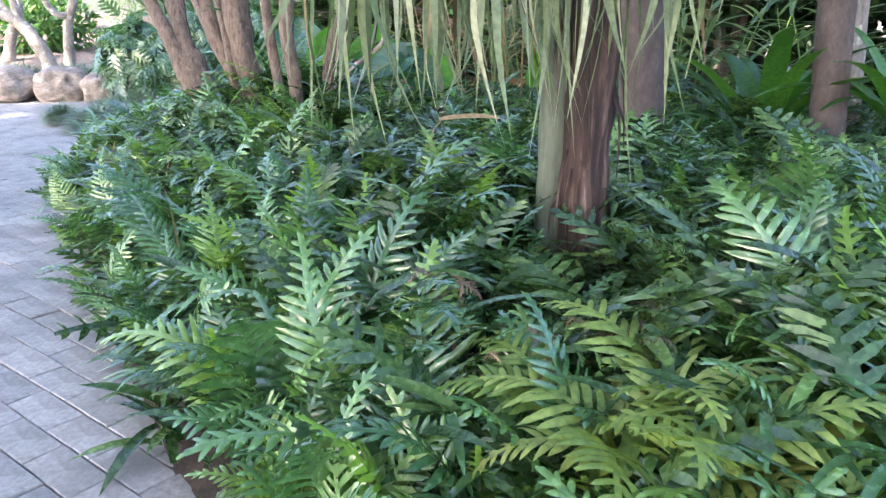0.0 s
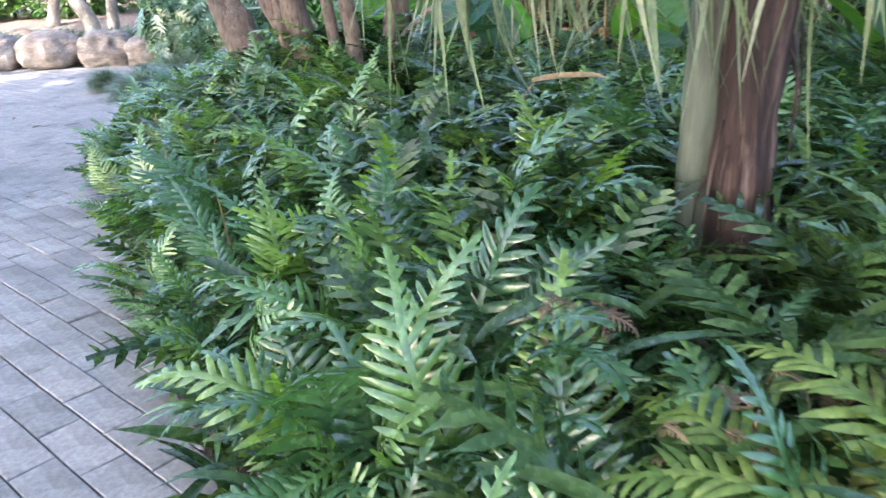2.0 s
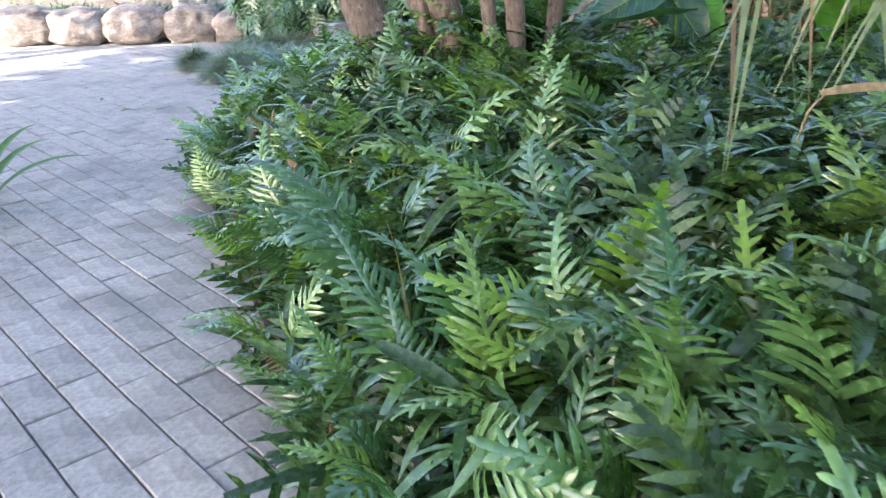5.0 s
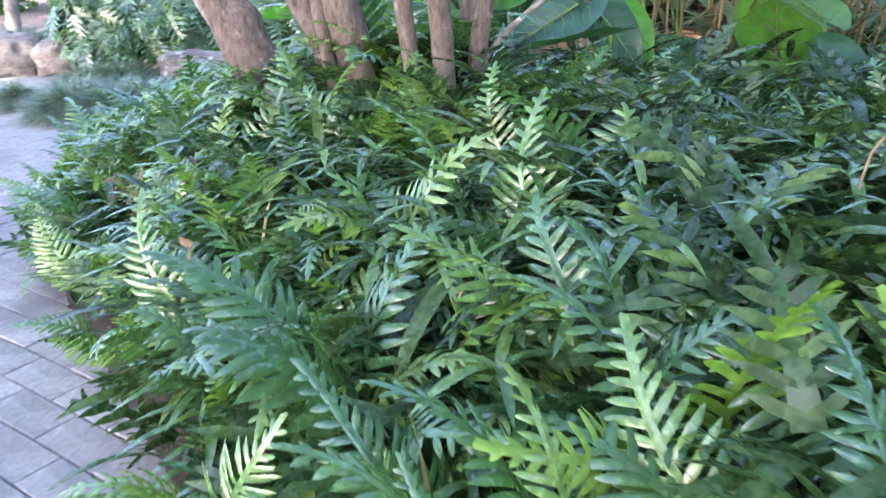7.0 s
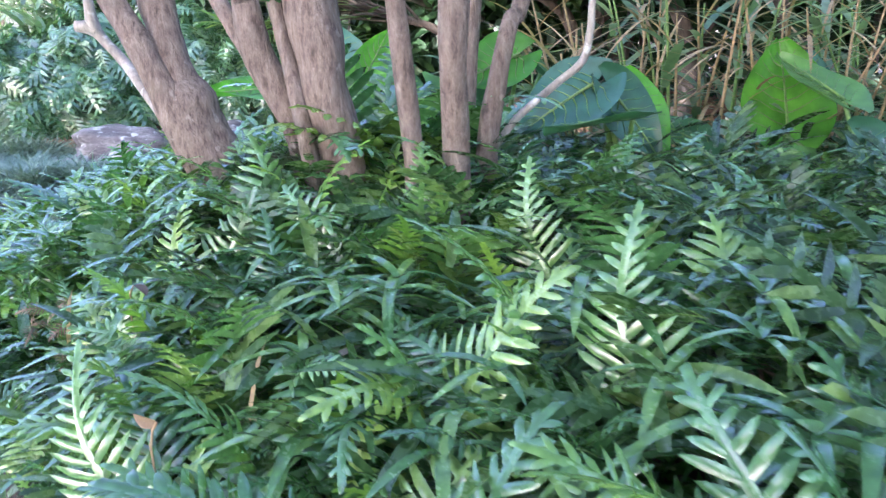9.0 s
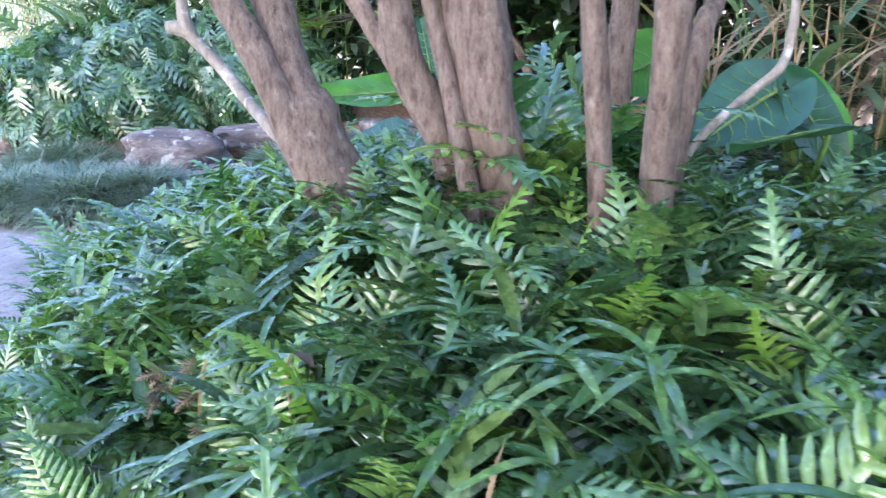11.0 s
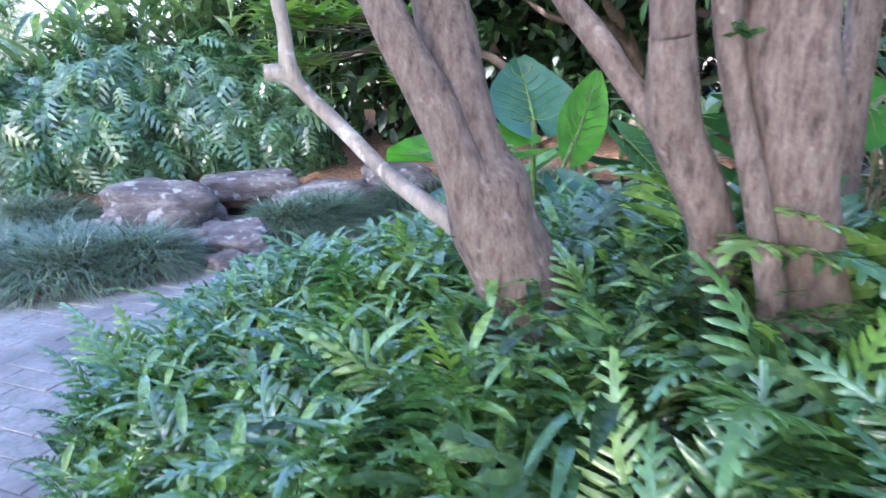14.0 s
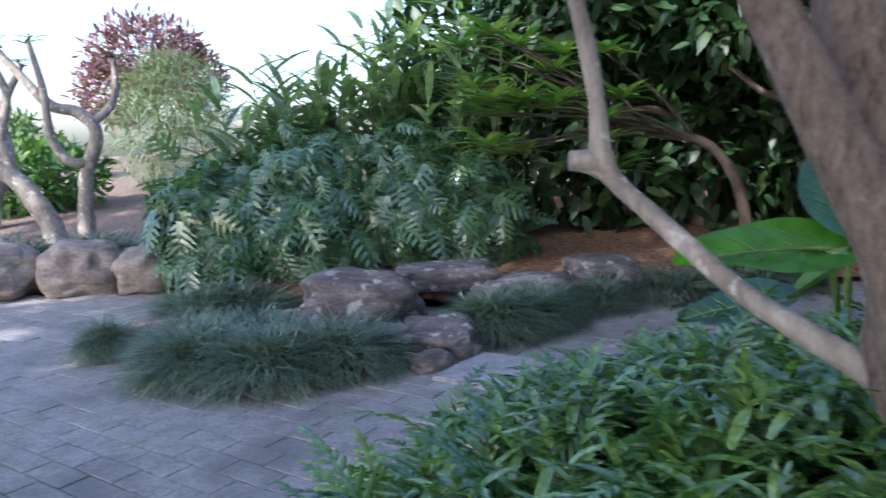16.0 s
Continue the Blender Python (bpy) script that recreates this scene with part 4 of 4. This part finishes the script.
# ---- mondo grass ----
def grass_mound(blobs, n, seed, label, length=0.24):
    rr = np.random.RandomState(seed)
    bl = np.array(blobs)
    pick = rr.choice(len(bl), n, p=(bl[:, 2] * bl[:, 3]) / (bl[:, 2] * bl[:, 3]).sum())
    b = bl[pick]
    a, q = rr.rand(n) * 6.283, np.sqrt(rr.rand(n))
    ox, oy = np.cos(a) * q, np.sin(a) * q
    p = np.stack([b[:, 0] + ox * b[:, 2], b[:, 1] + oy * b[:, 3], b[:, 4] * np.sqrt(np.maximum(0, 1 - q ** 2)) * 0.75], 1)
    out = np.stack([ox, oy, 0.75 + 0.25 * rr.rand(n)], 1) + rr.normal(size=(n, 3)) * 0.38
    out[:, 2] = np.abs(out[:, 2]) + 0.15
    v, f = scatter(lance(1.0, 0.038, 0.95, 0.1, 4, 0.3), p, out, np.tile((0, 0, 1.0), (n, 1)) + rr.normal(size=(n, 3)) * 0.2, length * (0.7 + 0.6 * rr.rand(n)))
    return tagged(new("mondo_grass", raw("mondo_grass", v, f, GRASS)), label, "grass", kind="stuff")


LG = "dense mound of dark green mondo grass beside the paving"
grass_mound([(-4.35, 9.95, 0.4, 0.4, 0.22), (-3.9, 9.75, 0.4, 0.4, 0.24), (-3.45, 9.85, 0.34, 0.3, 0.24), (-4.6, 10.35, 0.26, 0.32, 0.18), (-4.2, 10.4, 0.45, 0.32, 0.17)], 12000, 1, LG, 0.2)
grass_mound([(-5.22, 10.5, 0.13, 0.13, 0.2)], 1600, 2, "small round tuft of mondo grass on the paving edge", 0.16)
grass_mound([(-2.36, 10.4, 0.27, 0.26, 0.26), (-2.08, 10.55, 0.25, 0.22, 0.24), (-1.88, 10.7, 0.16, 0.16, 0.18)], 4800, 3, "mondo grass mound between stones and path", 0.19)
grass_mound([(-1.4, 10.98, 0.13, 0.12, 0.2)], 900, 7, "small tuft of mondo grass before a stone", 0.18)
grass_mound([(-0.7, 11.3, 0.4, 0.25, 0.12), (0.1, 11.4, 0.5, 0.25, 0.12)], 2500, 4, "mondo grass edging the shaded path")
grass_mound([(-7.6, 13.85, 0.7, 0.3, 0.5), (-6.5, 13.8, 0.7, 0.3, 0.48), (-9.0, 14.0, 0.8, 0.3, 0.5), (-10.2, 14.4, 0.7, 0.3, 0.5)], 5200, 5, "mondo grass growing behind the boulders", 0.3)
grass_mound([(-4.6, 11.6, 0.55, 0.3, 0.18)], 2200, 6, "yellowish green grass clump below the bush", 0.22)


# ---- shrubs and trees behind ----
def leafy(name, label, category, at, blobs, n, template, size, seed, material, stems=(), bark=BARK_DARK, **kw):
    t = thing(name, label, category, at)
    for k, (pts, rad) in enumerate(stems):
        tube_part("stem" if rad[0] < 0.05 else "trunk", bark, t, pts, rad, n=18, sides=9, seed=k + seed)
    v, f = cloud(n, blobs, template, size, seed, **kw)
    part_mesh("foliage", raw("foliage", v, f, material), None, t)
    return t


XL = lobed(1.0, 0.95, 5, 0.35, 0.3)
XS = [([(0, 0, 0), (0.1 * c, 0.05, 0.3), (0.45 * c, 0.1 * s, 0.75)], [0.035, 0.03, 0.02]) for c, s in ((-1, 1), (-0.4, -1), (0.5, -1), (1, 1))]
for k, (x, y, w, h) in enumerate([(-4.85, 12.75, 0.68, 1.15), (-4.0, 12.75, 0.85, 1.35), (-3.0, 12.9, 0.8, 1.3), (-2.3, 12.85, 0.5, 1.1)]):
    leafy("lobed_leaf_bush", "dense bush of deeply lobed glossy dark green leaves behind stones", "bush", (x, y, 0.0), [(0, 0, h * 0.62, w, 0.7, h * 0.45), (0, 0.2, h * 0.85, w * 0.8, 0.6, h * 0.4), (0.1, -0.25, h * 0.45, w * 0.9, 0.5, h * 0.35)], 1150 if w > 0.6 else 720, XL, 0.27, 60 + k, XANADU, XS, spread=0.4, hang=True, shell=0.75)


def cane_clump(at, n, height, seed, label, material=REED, leaf=(0.56, 0.085), spread=0.5, leaves=16, dry=False):
    t = thing("cane_plant", label, "plant", at)
    rr = np.random.RandomState(seed)
    pl, wy, up, sz = [], [], [], []
    for k in range(n):
        a, q = rr.rand() * 6.28, spread * math.sqrt(rr.rand())
        b = np.array((math.cos(a) * q, math.sin(a) * q, 0.0))
        lean = b * 0.5 + rr.normal(size=3) * 0.12
        h = height * (0.65 + 0.4 * rr.rand())
        tip = b + np.array((lean[0], lean[1], h))
        tube_part("cane", STALK if not dry else DRY, t, [b, (b + tip) / 2 - np.array((lean[0], lean[1], 0)) * 0.15, tip], [0.012, 0.01, 0.005], n=8, sides=6, rough=0)
        for i in range(leaves):
            s = 0.3 + 0.7 * i / leaves
            aa = a + (i % 2) * math.pi + rr.normal() * 0.5
            pl.append(b + (tip - b) * s)
            wy.append((math.cos(aa), math.sin(aa), 0.75 + 0.4 * rr.normal()))
            up.append((0, 0, 1))
            sz.append(leaf[0] * (0.7 + 0.5 * rr.rand()))
    v, f = scatter(lance(1.0, leaf[1] / leaf[0], 0.35, 0.2, 5), pl, wy, up, sz)
    part_mesh("foliage", raw("foliage", v, f, material), None, t)
    return t


for k, (x, y, h) in enumerate([(-4.6, 13.5, 1.85), (-3.85, 13.5, 2.3), (-2.95, 13.6, 2.6), (-2.05, 13.8, 2.7), (-4.15, 14.2, 2.0), (-3.2, 14.3, 2.6)]):
    cane_clump((x, y, 0.2), 15, h, 70 + k, "tall leafy green cane plant with long narrow leaves")
cane_clump((0.35, 7.1, 0.25), 12, 1.5, 80, "tangle of dry brown reeds among elephant ears", DRY, (0.5, 0.02), 0.45, 12, True)
cane_clump((1.2, 7.0, 0.25), 12, 1.5, 81, "tangle of dry brown and green reeds", DRY, (0.5, 0.02), 0.45, 12, True)
cane_clump((0.9, 7.4, 0.25), 9, 1.7, 82, "green cane plant with arching leaves", REED, (0.5, 0.06), 0.5, 10)
cane_clump((2.3, 7.2, 0.25), 12, 1.6, 83, "green cane plant with arching leaves", REED, (0.5, 0.05), 0.6, 12)
cane_clump((3.4, 6.2, 0.25), 12, 1.5, 84, "green cane plant with arching leaves", REED, (0.5, 0.05), 0.6, 12)
cane_clump((-0.3, 7.5, 0.25), 8, 1.0, 85, "low green cane plant behind the tree", REED, (0.35, 0.06), 0.4, 10)

WH = lance(1.0, 0.24, 0.25, 0.25, 4)
rr = np.random.RandomState(90)
pl, wy, up, sz = [], [], [], []
shrub = thing("whorled_leaf_shrub", "shrub with whorls of strap-shaped yellow-green leaves on thin branches", "shrub", (-1.2, 11.9, 0.1))
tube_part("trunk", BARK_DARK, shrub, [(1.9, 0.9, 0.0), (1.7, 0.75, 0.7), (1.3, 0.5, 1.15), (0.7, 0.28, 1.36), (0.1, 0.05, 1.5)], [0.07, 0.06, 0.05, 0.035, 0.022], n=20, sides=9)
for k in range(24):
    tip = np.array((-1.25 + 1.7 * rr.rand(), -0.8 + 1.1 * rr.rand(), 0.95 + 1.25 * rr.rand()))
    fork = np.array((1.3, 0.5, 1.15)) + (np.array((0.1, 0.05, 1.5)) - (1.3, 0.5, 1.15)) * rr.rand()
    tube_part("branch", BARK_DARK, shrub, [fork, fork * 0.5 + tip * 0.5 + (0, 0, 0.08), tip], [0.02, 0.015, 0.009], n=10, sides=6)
    for i in range(13):
        a = i * 2.4
        pl.append(tip), wy.append((math.cos(a), math.sin(a), 0.15 + 0.06 * i)), up.append((0, 0, 1)), sz.append(0.27 + 0.14 * rr.rand())
v, f = scatter(WH, pl, wy, up, sz)
part_mesh("foliage", raw("foliage", v, f, WHORL), None, shrub)

DL = lance(1.0, 0.36, 0.25, 0.2, 3)
for k, (x, y, s) in enumerate([(0.6, 14.0, 1.0), (2.6, 13.2, 1.0), (0.9, 16.5, 1.1), (4.8, 12.5, 1.1), (3.6, 10.6, 0.8), (6.2, 9.0, 1.0), (1.9, 12.7, 0.95), (2.8, 11.4, 0.9)]):
    st = [([(0, 0, 0), (0.15, 0.1, 0.8), (-0.2, 0.0, 1.5), (-0.9, -0.2, 2.4), (-1.5, -0.3, 3.4)], [0.12, 0.1, 0.08, 0.06, 0.03]),
          ([(0.1, 0.1, 0.2), (0.4, 0.2, 1.0), (0.5, 0.1, 1.7), (1.1, 0.0, 2.5), (1.5, 0.2, 3.5)], [0.1, 0.08, 0.07, 0.05, 0.03]),
          ([(-0.1, 0.0, 1.3), (-0.6, -0.3, 1.55), (-1.2, -0.4, 1.6), (-1.7, -0.5, 1.9)], [0.06, 0.05, 0.04, 0.02])]
    leafy("shade_tree", "spreading tree with twisted low branches, leaves darkened for deep shade", "tree", (x, y, 0.1), [(0, 0, 3.6 * s, 2.4, 2.0, 1.3), (-1.3, -0.2, 3.0 * s, 1.4, 1.3, 0.9), (1.2, 0, 3.1 * s, 1.5, 1.5, 1.0)], 6000, DL, 0.24, 200 + k, DARK, st)
# These shrubs fill bright holes; their leaf colour carries the shade.
for k, (x, y) in enumerate([(-0.8, 14.9), (1.3, 14.6), (3.2, 13.6), (5.2, 11.4), (-0.3, 19.5), (1.8, 18.5), (4.0, 16.5), (7.5, 13.0), (8.5, 9.0), (8.5, 4.5), (7.5, 0.5)]):
    leafy("background_shrub", "dense green shrub closing the garden behind, leaves darkened for shade", "shrub", (x, y, 0.0), [(0, 0, 1.4, 2.2, 1.6, 1.5), (0.8, 0.3, 2.6, 1.6, 1.4, 1.2), (-0.9, 0.1, 2.3, 1.5, 1.3, 1.2)], 3600, DL, 0.3, 220 + k, DARK, [([(0, 0, 0), (0.1, 0, 0.8), (0.2, 0.1, 2.2)], [0.09, 0.07, 0.03])])
leafy("pale_shrub", "feathery pale grey-green rounded shrub on the terrace", "shrub", (-7.4, 20.0, 0.6), [(0, 0, 1.3, 1.15, 1.0, 1.35), (0.2, 0, 1.9, 0.9, 0.8, 0.8)], 5200, lance(1.0, 0.06, 0.4, 0.1, 3), 0.26, 240, PALE, [([(0, 0, 0), (0, 0, 0.6), (0.1, 0, 1.5)], [0.06, 0.05, 0.02])], up=-0.2)
leafy("purple_tree", "tree with purple red foliage against the sky", "tree", (-9.6, 26.0, 0.7), [(0, 0, 3.2, 1.5, 1.3, 1.0), (-0.9, 0.2, 2.3, 1.1, 1.0, 0.9), (1.0, 0, 2.6, 1.0, 1.0, 0.8)], 4200, DL, 0.22, 241, PURPLE, [([(0, 0, 0), (0.1, 0, 1.2), (0, 0, 3.0)], [0.12, 0.1, 0.04])])
for k, (x, y, h) in enumerate([(-9.3, 17.5, 1.1), (-11.5, 17.0, 1.2), (-13.5, 17.5, 1.5), (-12.0, 22.0, 1.8), (-15.5, 20.0, 2.0), (-17.0, 15.0, 2.0), (-18.0, 9.0, 2.2)]):
    leafy("hedge_shrub", "loose green shrub on the mulched terrace", "shrub", (x, y, 0.45 if y > 13.5 else -0.06), [(0, 0, h * 0.55, 1.3, 1.0, h * 0.55), (0.6, 0.2, h * 0.6, 0.9, 0.8, h * 0.5)], 2000, DL, 0.18, 250 + k, HEDGE, [([(0, 0, 0), (0, 0, 0.4), (0.1, 0, 0.9)], [0.05, 0.04, 0.02])])


def crooked_tree(at, limbs, label):
    t = thing("frangipani_tree", label, "tree", at)
    rr = np.random.RandomState(int(-at[0] * 10))
    pl, wy, up, sz = [], [], [], []
    for k, (pts, rad) in enumerate(limbs):
        tube_part("trunk" if rad[0] > 0.1 else "branch", BARK_GREY, t, pts, rad, n=26, sides=10, rough=0.14, seed=k + at[0])
        for i in range(10):
            a = i * 0.9 + rr.rand()
            pl.append(np.array(pts[-1]) + rr.normal(size=3) * 0.05), wy.append((math.cos(a), math.sin(a), 0.4)), up.append((0, 0, 1)), sz.append(0.22)
    v, f = scatter(WH, pl, wy, up, sz)
    part_mesh("foliage", raw("foliage", v, f, HEDGE), None, t)


crooked_tree((-7.0, 14.5, 0.35), [
    ([(0.05, 0, -0.05), (0.1, 0, 0.45), (0.15, 0.02, 0.9), (0.33, 0.0, 1.35), (0.12, 0.05, 1.62), (-0.2, 0.05, 1.72), (-0.5, 0.1, 2.05), (-0.85, 0.1, 2.5)], [0.12, 0.095, 0.08, 0.08, 0.07, 0.065, 0.055, 0.04]),
    ([(0.2, 0.02, 1.0), (0.0, -0.1, 1.05), (-0.15, -0.15, 1.35), (-0.2, -0.1, 1.9), (-0.35, 0, 2.5)], [0.06, 0.06, 0.05, 0.045, 0.03]),
    ([(0.25, 0.0, 1.45), (0.5, 0.2, 1.75), (0.55, 0.25, 2.3)], [0.06, 0.05, 0.03])], "crooked frangipani tree with smooth grey limbs behind boulders")
crooked_tree((-7.45, 14.6, 0.35), [
    ([(0.15, 0, -0.05), (0.0, 0, 0.4), (-0.35, 0, 0.9), (-0.75, 0.05, 1.1), (-1.1, 0.1, 1.5), (-1.3, 0.1, 2.2)], [0.15, 0.13, 0.11, 0.1, 0.08, 0.05]),
    ([(-0.3, 0, 0.85), (-0.45, 0.1, 1.4), (-0.35, 0.15, 1.9), (-0.6, 0.2, 2.5)], [0.08, 0.06, 0.05, 0.03])], "leaning frangipani tree with pale grey trunk on mulch")
crooked_tree((-8.9, 16.0, 0.45), [
    ([(0.0, 0, -0.05), (0.15, 0, 0.5), (0.4, 0, 1.0), (0.35, 0.05, 1.6), (0.7, 0.1, 2.3)], [0.13, 0.11, 0.09, 0.07, 0.04]),
    ([(0.3, 0, 0.8), (-0.1, 0.1, 1.3), (-0.3, 0.15, 2.2)], [0.07, 0.06, 0.03])], "small frangipani tree with forked grey branches")

# tall unseen trees added behind the path to block the sun from the garden
for k, (x, y, z) in enumerate([(-9.8, 3.2, 9.5), (-9.8, -2.2, 9.5), (-7.0, -6.2, 9.5), (-13.5, 0.5, 11.0), (-13.2, 6.6, 10.0), (-2.5, -8.5, 9.5), (-8.4, -3.6, 9.5)]):
    leafy("garden_tree", "unseen tall leafy tree added to shade the paved path", "tree", (x, y, -0.06), [(0, 0, z - 1.2, 3.4, 3.4, 2.2), (1.5, 0.6, z - 2.4, 2.4, 2.2, 1.6), (-1.4, -0.5, z - 2.2, 2.3, 2.3, 1.7), (0.2, 1.6, z - 2.6, 2.2, 2.0, 1.5)], (1700, 12000, 12000, 1900, 1100, 12000, 9000)[k], DL, 0.5, 300 + k, HEDGE, [([(0, 0, 0), (0.1, 0.1, 2.0), (0, 0, z - 2.5), (0.2, 0.1, z)], [0.25, 0.2, 0.15, 0.05])])

# ---- fallen leaves ----
rr = np.random.RandomState(33)
lm = raw("fallen_leaf", *lance(1.0, 0.4, 0.15, 0.5, 4), DEAD)
for k in range(46):
    x, y = (-9 + 8 * rr.rand(), 3 + 9.5 * rr.rand())
    if bed_depth(x, y) > -0.1 or (x > -5.5 and y > 9.3):
        continue
    ob = tagged(new("fallen_leaf", lm), "small dry curled leaf lying on the paving", "leaf", "fallen leaves")
    ob.matrix_basis = pose(x, y, 0.008, 0, 0, 360 * rr.rand()) @ Matrix.Scale(0.05 + 0.05 * rr.rand(), 4)

# ---- paving ----
PW, PL, GAP = 0.159, 0.327, 0.006
U, V = np.array((0.787, -0.617)), np.array((0.617, 0.787))
pave = new("pavement", raw("pavement", [(-14, -6, -0.014), (7, -6, -0.014), (7, 13.5, -0.014), (-14, 13.5, -0.014)], [(0, 1, 2, 3)], JOINT))
tagged(pave, "grey weathered stone paving laid in staggered courses", "paving", kind="structure")


def paver_verts(cx, cy, l, w, top, tilt):
    out = []
    for s, z in ((1.0, -0.03), (1.0, top - 0.004), (0.97, top)):
        for a, b in ((-1, -1), (1, -1), (1, 1), (-1, 1)):
            p = np.array((cx, cy)) + U * a * (l / 2 - (1 - s) * 0.12) + V * b * (w / 2 - (1 - s) * 0.12)
            out.append((p[0], p[1], z + (tilt[0] * a + tilt[1] * b if z > 0 - 0.02 else 0)))
    return out


PF = [(8, 9, 10, 11)] + [(i + 4 * k, (i + 1) % 4 + 4 * k, (i + 1) % 4 + 4 * k + 4, i + 4 * k + 4) for k in (0, 1) for i in range(4)]
rr = np.random.RandomState(44)
one = [raw("paver", paver_verts(0, 0, PL - GAP, PW - GAP, 0.0, (0.0015 * rr.normal(), 0.0012 * rr.normal())), PF, PAVER, False) for k in range(8)]
rest_v, rest_f, count = [], [], 0
for i in range(-95, 85):
    shift = (i % 2) * 0.5 + 0.025 * rr.normal()
    for j in range(-48, 48):
        c = U * (j + shift) * PL + V * i * PW
        x, y = c[0] - 2.144, c[1] + 3.202
        if x < -10.5 or x > 2.6 or y < -3.0 or y > 13.2 or bed_depth(x, y) > 0.15 or (x > -4.4 and y > 11.5):
            continue
        if count < 300 and -3.4 < x < -1.0 and 1.6 < y < 8.2:
            ob = part_mesh("paver", one[rr.randint(8)], None, pave)
            ob.location = (x, y, 0.0015 * rr.normal())
            count += 1
        else:
            k = len(rest_v)
            rest_v += paver_verts(x, y, PL - GAP, PW - GAP, 0.0015 * rr.normal(), (0.0008 * rr.normal(), 0.0007 * rr.normal()))
            rest_f += [tuple(q + k for q in fc) for fc in PF]
far = part_mesh("paver", raw("paver", rest_v, rest_f, PAVER, False), None, pave)
tagged(far, kind="stuff")
